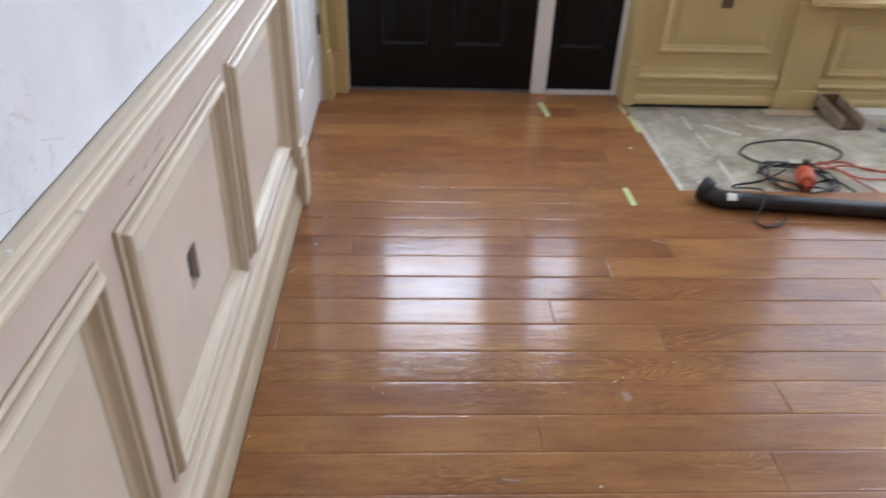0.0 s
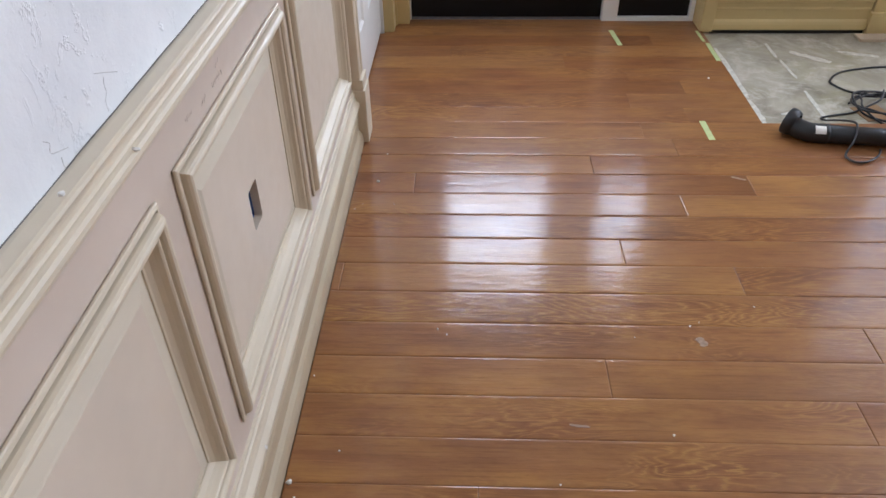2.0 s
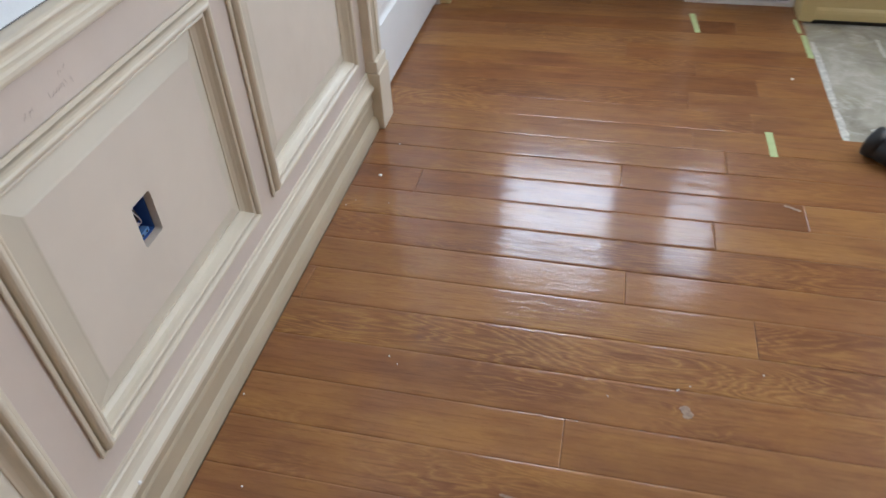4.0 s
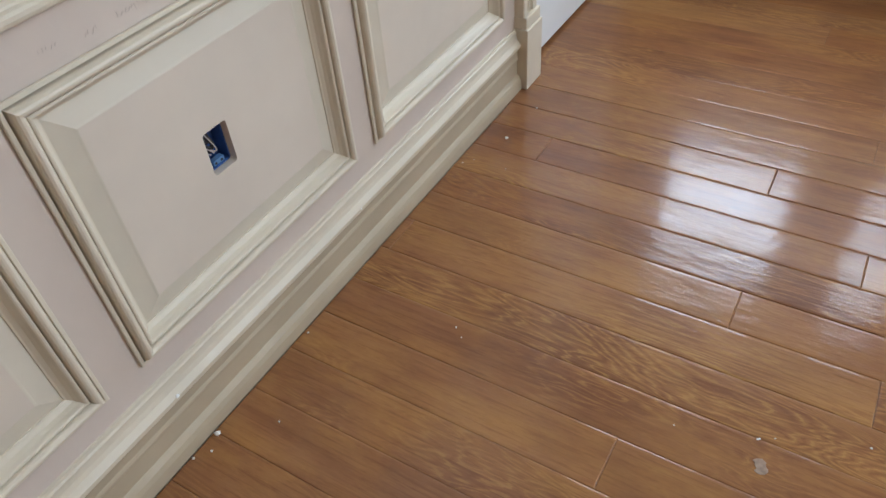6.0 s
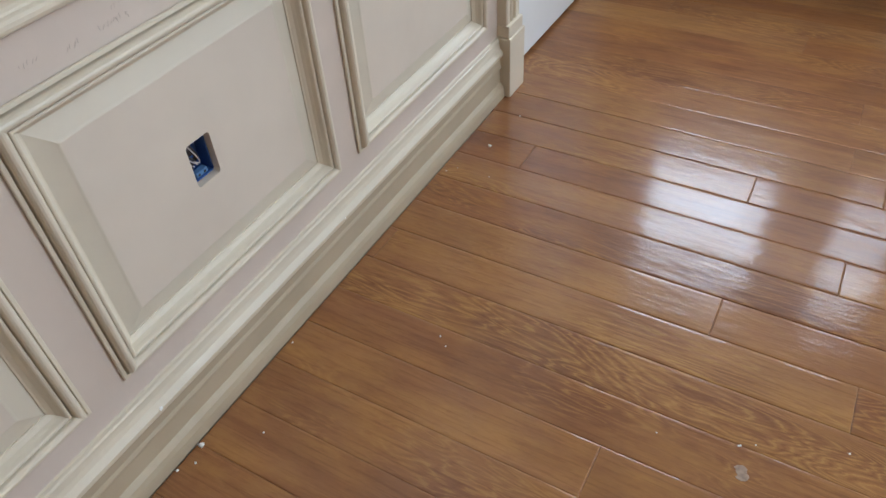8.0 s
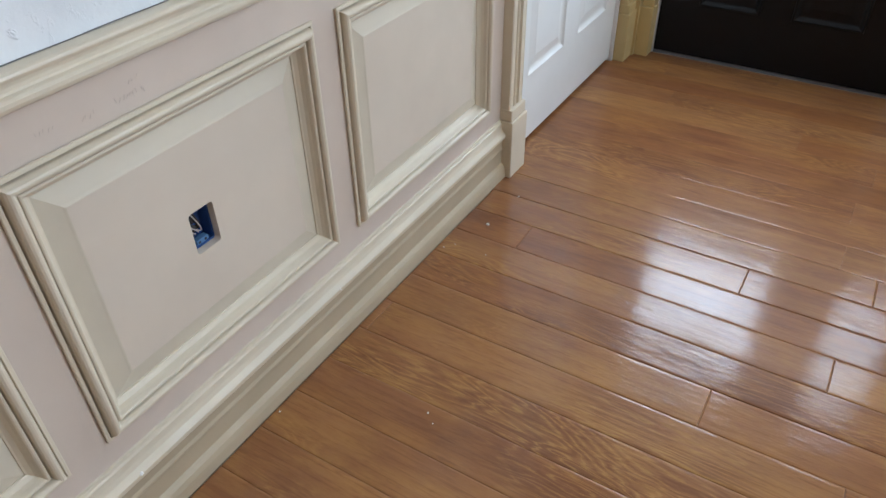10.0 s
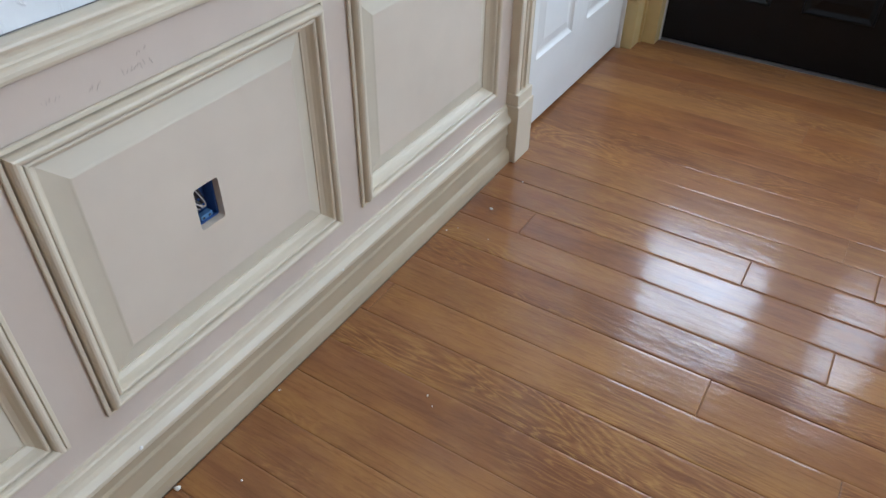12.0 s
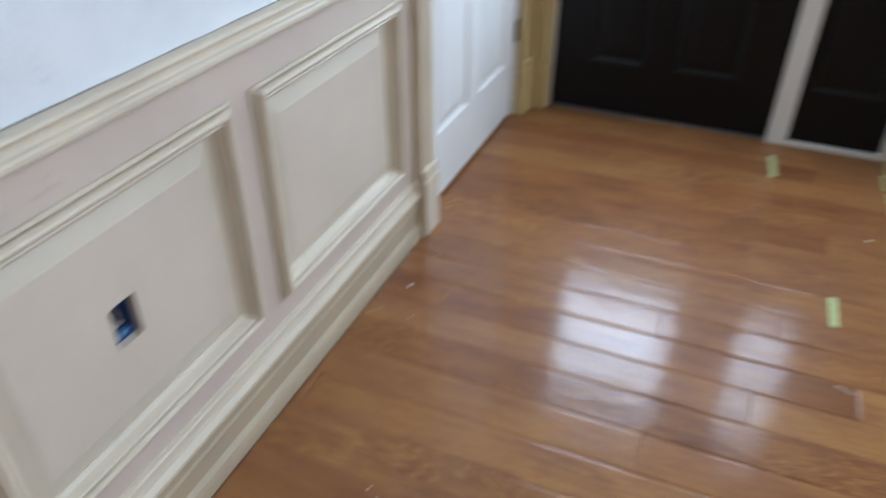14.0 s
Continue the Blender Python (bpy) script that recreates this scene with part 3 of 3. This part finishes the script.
def plank_mesh(length, width, deep=1.0):
    key = (round(length, 3), round(width, 3), deep)
    if key not in plank_meshes:
        bm = bmesh.new()
        h, w = length / 2, width / 2
        rings = [[bm.verts.new((sx * (h - d * 0.45), sy * (w - d), z)) for sx, sy in ((-1, -1), (1, -1), (1, 1), (-1, 1))] for d, z in ((0.0, -0.015), (0.0, -0.0017 * deep), (0.0014, -0.0009 * deep), (0.0034, -0.00036 * deep), (0.0075, 0.0))]
        for r, q in zip(rings, rings[1:]):
            for i in range(4):
                bm.faces.new((r[i], r[(i + 1) % 4], q[(i + 1) % 4], q[i]))
        bm.faces.new(rings[-1])
        plank_meshes[key] = mesh_of(bm, "plank", WOOD)
    return plank_meshes[key]


rng = random.Random(7)
row = -11
while TOP0 - row * PITCH > BY:
    far = TOP0 - row * PITCH
    near = max(far - PITCH, BY)
    far = min(far, DY - 0.008)
    if far - near > 0.03:
        x_end = BARE_X if near > BARE_Y - 0.02 else 4.2
        x0 = 0.029 if far < 2.50 else (0.0 if far < D0 + 0.05 else (-0.060 if near < D1 else 0.046))
        if D0 - 0.13 < near < D0:
            x0 = 0.0
        cut = JOINTS.get(row)
        first = (cut - x0) if cut else rng.uniform(0.25, 1.35)
        x = x0
        nxt = x + first
        while x < x_end - 0.01:
            end = min(nxt, x_end)
            if x_end - end < 0.18:
                end = x_end
            g = 0.0002
            ob = new("plank", plank_mesh(end - x - 2 * g, far - near - 2 * g, 1.0 if row > -2 else 0.25))
            ob.parent = floor
            ob.location = ((x + end) / 2, (far + near) / 2, rng.uniform(-0.0006, 0.0002) if row > -2 else rng.uniform(-0.0002, 0.0))
            ob.rotation_euler = (radians(rng.uniform(-0.16, 0.16)), radians(rng.uniform(-0.03, 0.03)), 0)
            x = end
            nxt = x + rng.choice((0.95, 1.1, 1.25, 1.4, 1.55))
    row += 1


# ---- added window in the side wall, unseen ----
# Made-up window round the added side lamp.
win = thing("added_window_2", "unseen white framed window added in the side wall for light", "window", "structure")
part("window_frame", boxes((7.46, 7.54, 1.95, 2.00, 0.58, 2.38), (7.46, 7.54, 3.20, 3.25, 0.58, 2.38), (7.46, 7.54, 2.00, 3.20, 0.58, 0.63), (7.46, 7.54, 2.00, 3.20, 2.33, 2.38), (7.46, 7.54, 2.58, 2.63, 0.63, 2.33)), WHITE, win)
for a, b in ((2.00, 2.58), (2.63, 3.20)):
    p = part("pane", boxes((7.50, 7.506, a, b, 0.63, 2.33)), GLASS, win)
    p.visible_shadow = False

# ---- wiring box in the panel's cut-out ----
BLUE = plain("blue_plastic", (0.032, 0.095, 0.30), 0.45, 0, 0.15, 40)
WIRE_W = plain("white_wire", (0.52, 0.46, 0.43), 0.5)
WIRE_D = plain("dark_wire", (0.03, 0.025, 0.025), 0.5)
ebox = thing("electrical_box", "blue plastic wiring box with loose wires behind a cut-out", "electrical box", at=pose(-0.019, 1.3505, 0.5165))
shell = part("box_shell", boxes((-0.032, -0.029, -0.028, 0.028, -0.043, 0.043), (-0.029, -0.001, -0.028, -0.0255, -0.043, 0.043), (-0.029, -0.001, 0.0255, 0.028, -0.043, 0.043), (-0.029, -0.001, -0.0255, 0.0255, -0.043, -0.0405), (-0.029, -0.001, -0.0255, 0.0255, 0.0405, 0.043)), BLUE, ebox)
LBLUE = plain("pale_blue_plastic", (0.10, 0.22, 0.42), 0.45, 0, 0.1, 40)
part("screw_tab", boxes((-0.016, -0.003, -0.012, 0.016, -0.040, -0.030), bevel=0.002), LBLUE, shell, "pale blue tab")
# Flat dark blocks give the shade of the tab's two holes.
for dy in (-0.006, 0.008):
    part("screw_hole", boxes((-0.003, -0.0022, dy - 0.0022, dy + 0.0022, -0.037, -0.033)), DARK, shell)
WIRES = (((-0.024, -0.008, 0.040), (-0.013, -0.002, 0.018), (-0.006, 0.006, -0.008), (-0.008, 0.004, -0.016), (-0.013, -0.008, -0.003), (-0.024, -0.0245, 0.020)),
         ((-0.022, -0.0245, 0.013), (-0.011, -0.010, -0.004), (-0.008, 0.000, -0.016), (-0.014, 0.004, -0.022)),
         ((-0.022, -0.0245, 0.003), (-0.013, -0.015, -0.009), (-0.011, -0.006, -0.019), (-0.018, 0.000, -0.024)))
# Thick dark cables, made up to give the box's left side its shade.
for y, z in ((-0.019, 0.026), (-0.013, 0.034), (-0.020, 0.006)):
    part("cable", tube([(-0.022, y - 0.005, z + 0.006), (-0.017, y + 0.004, z - 0.012), (-0.018, y + 0.012, z - 0.032)], 0.0048, sides=8), WIRE_D, ebox, "dark cable added to fill the box's shaded side")
for pts in WIRES:
    part("wire", tube(pts, 0.0013), WIRE_W, ebox, "white insulated wire")
    # Dark wires lie behind the white ones, thickened for a shaded interior.
    for dz in (0.005, 0.010, 0.015):
        part("wire", tube([(x - 0.005, y, z + dz * (0.4 if z < 0 else 0.7)) for x, y, z in pts[:3]] + [(-0.024, pts[3][1], pts[3][2])], 0.0034), WIRE_D, ebox, "dark insulated wire, thickened to deepen the box's shade")
DARKWOOD = plain("dark_brown", (0.13, 0.075, 0.04), 0.7, 0, 0.25, 9)
gang = thing("outlet_box", "dark uncovered outlet box in the front wall's panel", "outlet box", at=pose(1.905, FY - 0.010, 0.520))
part("box_rim", boxes((-0.026, 0.026, -0.003, 0.0, -0.040, -0.036), (-0.026, 0.026, -0.003, 0.0, 0.036, 0.040), (-0.026, -0.022, -0.003, 0.0, -0.036, 0.036), (0.022, 0.026, -0.003, 0.0, -0.036, 0.036)), METAL, gang)
part("socket", boxes((-0.022, 0.022, -0.002, 0.0, -0.036, 0.036)), DARKWOOD, gang)

# ---- black pipe with a flared elbow ----
pipe = thing("drain_pipe", "black plastic pipe with flared elbow lying on the planks", "pipe")
A, B = Vector((1.625, 2.526, 0.034)), Vector((3.05, 2.349, 0.034))
barrel = part("barrel", tube([A, A.lerp(B, 0.33), A.lerp(B, 0.66), B], 0.0315, sides=24, smooth_steps=2), HOSE, pipe, smooth=True)
elbow = part("elbow", tube([A + (B - A) * 0.03, A + Vector((-0.012, 0.004, 0.0)), A + Vector((-0.040, 0.022, 0.002)), A + Vector((-0.066, 0.050, 0.006))], 0.0345, sides=24, smooth_steps=4), HOSE, pipe, smooth=True)
collar = part("collar", turned([(0.034, 0.0), (0.041, 0.002), (0.047, 0.012), (0.049, 0.034), (0.047, 0.038), (0.039, 0.038), (0.036, 0.032), (0.034, 0.006)], 28), HOSE, elbow, "flared black collar", smooth=True)
collar.matrix_basis = look((1.572, 2.566, 0.046), (1.524, 2.612, 0.056)) @ pose(0, 0, 0, 180)
stick = part("sticker", strip([(0.0350 * math.sin(radians(a)) * q, 0.0350 * math.cos(radians(a)) * q - 0.0345) for q, aa in ((1.025, range(-25, 26, 10)), (0.99, range(25, -26, -10))) for a in aa], (-0.018, 0, 0), (0.018, 0, 0), (0, 1, 0)), FILLER, barrel, "small white paper sticker")
stick.matrix_basis = Matrix.Translation((1.634, 2.525, 0.034)) @ pose(0, 0, 0, 42, 0, -7) @ Matrix.Translation((0, 0, 0.0345))

# ---- power tool and cords on the slab ----
ORANGE = plain("orange_plastic", (0.50, 0.085, 0.032), 0.4, 0, 0.12, 25)
REDCORD = plain("orange_red_cord", (0.50, 0.10, 0.06), 0.5, 0, 0.12, 25)
CARD = plain("brown_cardboard", (0.36, 0.22, 0.11), 0.8, 0, 0.12, 15)
G = -0.016
tool = thing("power_tool", "orange corded power tool with grey metal cap on the slab", "power tool", at=pose(2.035, 2.745, G, 0, 0, -20) @ Matrix.Scale(0.80, 4))
body = part("body", turned([(0, -0.085), (0.030, -0.085), (0.041, -0.078), (0.046, -0.06), (0.047, 0.02), (0.044, 0.055), (0.036, 0.07), (0, 0.07)], 24), ORANGE, tool, smooth=True)
body.matrix_basis = pose(0, 0, 0.047, 90, 0, 0) @ Matrix.Scale(-1, 4, (0, 0, 1))
cap = part("end_cap", turned([(0, 0.066), (0.034, 0.066), (0.036, 0.072), (0.034, 0.092), (0.026, 0.100), (0, 0.100)], 24), METAL, tool, smooth=True)
cap.matrix_basis = pose(0, 0, 0.047, -90, 0, 0)
nose = part("nose", turned([(0, 0.083), (0.022, 0.083), (0.022, 0.102), (0.015, 0.106), (0.015, 0.122), (0, 0.122)], 18), ORANGE, tool)
nose.matrix_basis = pose(0, 0, 0.047, 90, 0, 0)
part("handle", boxes((-0.018, 0.018, 0.058, 0.094, 0.086, 0.112), bevel=0.008), METAL, tool)
part("trigger", boxes((0.040, 0.056, -0.02, 0.02, 0.03, 0.055), bevel=0.005), HOSE, tool)
card = thing("cardboard_scrap", "torn brown cardboard scrap under the cords", "cardboard", at=pose(1.945, 2.77, G, 0, 0, 12))
part("sheet", boxes((-0.055, 0.06, -0.055, 0.06, 0.0005, 0.003), bevel=0.001), CARD, card)


def cord(name, label, points, radius, material, cyclic=False):
    return tagged(part(name, tube(points, radius, cyclic, 7, 7), material, smooth=True), label, "cord")


z = G + 0.005
loop = [(1.891, 3.052), (1.961, 3.132), (2.071, 3.173), (2.185, 3.190), (2.282, 3.169), (2.346, 3.110), (2.353, 3.045), (2.289, 2.979), (2.172, 2.937), (2.039, 2.922), (1.937, 2.946), (1.896, 3.001)]
cord("extension_cord", "black cord lying in one wide loop on the slab", [(x, y, z) for x, y in loop], 0.0042, HOSE, True)
rng = random.Random(3)
coil = []
for k in range(46):
    a = k * 0.62
    r = 1.0 + 0.13 * math.sin(k * 1.7) + rng.uniform(-0.05, 0.05)
    coil.append((2.025 + 0.140 * r * math.cos(a), 2.775 + 0.115 * r * math.sin(a) - 0.02 * math.cos(a), z + 0.002 + 0.004 * (k % 9)))
cord("coiled_cord", "black cord in a loose coil round the power tool", coil, 0.0040, HOSE)
cord("tool_lead", "black lead running over the pipe and under it again", [(2.02, 2.88, 0.03), (1.99, 2.83, 0.012), (1.879, 2.776, z), (1.800, 2.750, z), (1.737, 2.728, z), (1.735, 2.690, z + 0.01), (1.748, 2.600, 0.045), (1.755, 2.535, 0.072), (1.745, 2.490, 0.076), (1.728, 2.452, 0.045), (1.704, 2.430, 0.010), (1.698, 2.402, 0.006), (1.721, 2.374, 0.006), (1.768, 2.385, 0.006), (1.812, 2.422, 0.006), (1.835, 2.462, 0.006)], 0.0040, HOSE)
for k, pts in enumerate(([(2.17, 2.93), (2.311, 2.965), (2.376, 2.895), (2.46, 2.876), (2.62, 2.92), (2.80, 2.86)], [(2.13, 2.90), (2.244, 2.88), (2.302, 2.803), (2.412, 2.791), (2.60, 2.80), (2.80, 2.76)],
                         [(2.20, 2.95), (2.255, 2.84), (2.269, 2.787), (2.297, 2.703), (2.323, 2.633), (2.42, 2.56)], [(2.16, 2.86), (2.30, 2.90), (2.45, 2.83), (2.58, 2.72), (2.75, 2.68)])):
    cord("orange_cord", "orange-red extension cord straggling over the slab", [(x, y, z + 0.004 * k) for x, y in pts], 0.0040, REDCORD)
cord("black_cord", "black cord end trailing towards the pipe", [(2.06, 2.745, z), (2.13, 2.775, z), (2.196, 2.785, z), (2.224, 2.702, z), (2.244, 2.608, z), (2.262, 2.56, z)], 0.0040, HOSE)

# ---- scraps along the front wall ----
PINE = plain("pale_pine", (0.55, 0.45, 0.33), 0.7, 0, 0.12, 9)
AGED = plain("aged_board", (0.34, 0.27, 0.20), 0.75, 0, 0.2, 9)
trough = thing("wooden_trough", "open wooden trough, weathered outside and dark brown inside", "wooden trough", at=pose(2.530, 3.445, G + 0.018, 8, 0, 4))
part("side_board", boxes((-0.058, -0.049, -0.125, 0.125, 0.0, 0.060), bevel=0.002), AGED, trough, "weathered greyish board")
part("side_board", boxes((0.049, 0.058, -0.125, 0.125, 0.0, 0.060), bevel=0.002), AGED, trough, "weathered greyish board")
part("bottom_board", boxes((-0.049, 0.049, -0.125, 0.125, 0.0, 0.010)), DARKWOOD, trough, "dark brown bottom")
part("end_board", boxes((-0.049, 0.049, 0.115, 0.125, 0.010, 0.060), bevel=0.001), DARKWOOD, trough, "dark brown end")
tagged(part("wood_offcut", boxes((2.185, 2.442, 3.470, 3.540, G, G + 0.015), bevel=0.003), PINE), "pale wooden offcut lying below the pilaster", "wood offcut")
tagged(part("white_board", boxes((2.665, 3.10, 3.455, 3.545, G, G + 0.030), bevel=0.003), WHITE), "white painted board lying along the front wall", "board")
tagged(part("metal_plate", boxes((2.685, 2.80, 3.30, 3.345, G, G + 0.012), bevel=0.002), GREY), "small grey metal plate on the slab", "metal plate")

# ---- adhesive on the slab, tape and crumbs on the planks ----
GLUE = plain("pale_adhesive", (0.58, 0.56, 0.49), 0.8, 0, 0.25, 60)
SMEAR = plain("dried_smear", (0.33, 0.225, 0.165), 0.4, 0, 0.25, 90)


def blob_strip(name, a, b, w, material, label, category, z, h=0.0012, seed=1, parent=None, wob=0.35):
    """A thin uneven strip from a to b."""
    r = random.Random(seed)
    bm = bmesh.new()
    a, b = Vector((*a, z)), Vector((*b, z))
    side = (b - a).normalized().cross(Vector((0, 0, 1)))
    top, low = [], []
    n = 9
    for i in range(n):
        p = a.lerp(b, i / (n - 1))
        k = w / 2 * (1 + r.uniform(-wob, wob)) * (0.5 if i in (0, n - 1) and wob > 0.2 else 1)
        k2 = w / 2 * (1 + r.uniform(-wob, wob)) * (0.5 if i in (0, n - 1) and wob > 0.2 else 1)
        top.append((bm.verts.new(p + side * k + Vector((0, 0, h))), bm.verts.new(p - side * k2 + Vector((0, 0, h)))))
        low.append((bm.verts.new(p + side * k * 1.05), bm.verts.new(p - side * k2 * 1.05)))
    for i in range(n - 1):
        bm.faces.new((top[i][0], top[i + 1][0], top[i + 1][1], top[i][1]))
        bm.faces.new((low[i][0], low[i + 1][0], top[i + 1][0], top[i][0]))
        bm.faces.new((low[i][1], top[i][1], top[i + 1][1], low[i + 1][1]))
    bm.faces.new((low[0][0], top[0][0], top[0][1], low[0][1]))
    bm.faces.new((low[-1][0], low[-1][1], top[-1][1], top[-1][0]))
    ob = part(name, bm, material, parent)
    return tagged(ob, label, category) if label else ob


for k, (a, b, w) in enumerate((((1.755, 3.452), (1.754, 3.300), 0.016), ((1.760, 3.270), (1.768, 3.083), 0.015), ((1.760, 2.965), (1.755, 2.715), 0.019), ((1.83, 3.36), (1.97, 3.245), 0.04), ((2.04, 3.366), (2.20, 3.305), 0.03), ((1.60, 2.76), (1.68, 2.79), 0.014), ((1.512, 3.40), (1.512, 2.90), 0.030), ((1.512, 2.88), (1.512, 2.68), 0.034))):
    blob_strip("adhesive_streak", a, b, w * 0.8, GLUE, "pale dried adhesive streak on the concrete", "adhesive", G, 0.0015, k)
for k, (a, b, w) in enumerate((((1.068, 3.572), (1.084, 3.391), 0.021), ((1.466, 3.565), (1.470, 3.436), 0.014), ((1.480, 3.418), (1.481, 3.222), 0.020), ((1.275, 2.674), (1.277, 2.532), 0.022))):
    blob_strip("tape_strip", a, b, w, TAPE, "short strip of green masking tape on the planks", "tape", 0.0004, 0.0006, 20 + k, wob=0.05)


def crumb(x, y, size, seed, z=0.0, material=None):
    r = random.Random(seed)
    bm = bmesh.new()
    bmesh.ops.create_icosphere(bm, subdivisions=1, radius=1.0)
    for v in bm.verts:
        v.co = Vector((v.co.x * size * r.uniform(0.6, 1.2), v.co.y * size * r.uniform(0.5, 1.1), max(0.0, v.co.z * 0.55 + 0.45) * size * r.uniform(0.8, 1.1)))
    ob = part("crumb", bm, material or FILLER)
    ob.matrix_basis = pose(x, y, z, 0, 0, r.uniform(0, 360))
    return tagged(ob, "small chip of white filler fallen on the planks", "crumb", "crumbs on the floor")


for k, (x, y, q) in enumerate(((0.107, 2.238, 0.007), (0.120, 2.418, 0.003), (0.048, 2.080, 0.003), (0.040, 1.087, 0.008), (0.057, 1.052, 0.004), (0.036, 1.022, 0.004), (0.133, 1.168, 0.003), (0.860, 1.226, 0.004), (0.601, 1.095, 0.003), (0.976, 1.572, 0.003), (1.391, 3.043, 0.007), (0.330, 1.547, 0.003), (0.973, 1.569, 0.003), (1.158, 1.646, 0.003), (1.001, 1.586, 0.002), (0.827, 1.527, 0.002), (0.070, 2.107, 0.002), (0.170, 2.108, 0.002), (0.041, 1.382, 0.003), (0.354, 1.528, 0.002))):
    crumb(x, y, q, 40 + k)
for k, (a, b, w) in enumerate((((0.635, 1.250), (0.680, 1.244), 0.006), ((0.985, 1.530), (0.998, 1.500), 0.020), ((1.275, 2.287), (1.318, 2.266), 0.009))):
    blob_strip("filler_smear", a, b, w, SMEAR, "thin pale smear of dried filler on the planks", "smear", 0.0003, 0.0006, 60 + k)
for k, (x, y, zz, q) in enumerate(((0.017, 0.774, 0.9235, 0.005), (0.019, 0.930, 0.881, 0.006), (0.022, 1.060, 0.152, 0.006), (0.022, 1.653, 0.149, 0.005))):
    ob = crumb(x, y, q, 70 + k, zz)
    ob.name = "filler_dab"
    tagged(ob, "dab of white filler over a nail hole in the moulding", "filler dab", "filler dabs")

# ---- faint pencilled marks on the top rail ----
PENCIL = plain("faint_pencil", (0.545, 0.462, 0.41), 0.6, 0, 0.1, 80)
marks = thing("pencil_marks", "faint illegible pencilled marks on the wainscot's top rail", "marks", at=pose(0.0004, 1.20, 0.81))
rng = random.Random(12)
for y0, z0, count, tall in ((0.055, 0.000, 9, 0.010), (-0.005, 0.000, 4, 0.009), (-0.075, 0.006, 5, 0.008), (0.085, 0.020, 3, 0.008)):
    for k in range(count):
        y, z, h = y0 + 0.0066 * k + rng.uniform(-0.0015, 0.0015), z0 + rng.uniform(-0.003, 0.003), tall * rng.uniform(0.5, 1.0)
        lean = rng.uniform(-0.002, 0.005)
        part("stroke", tube([(0, y, z - h / 2), (0, y + lean, z + h / 2)], 0.00032, sides=4, smooth_steps=2), PENCIL, marks)
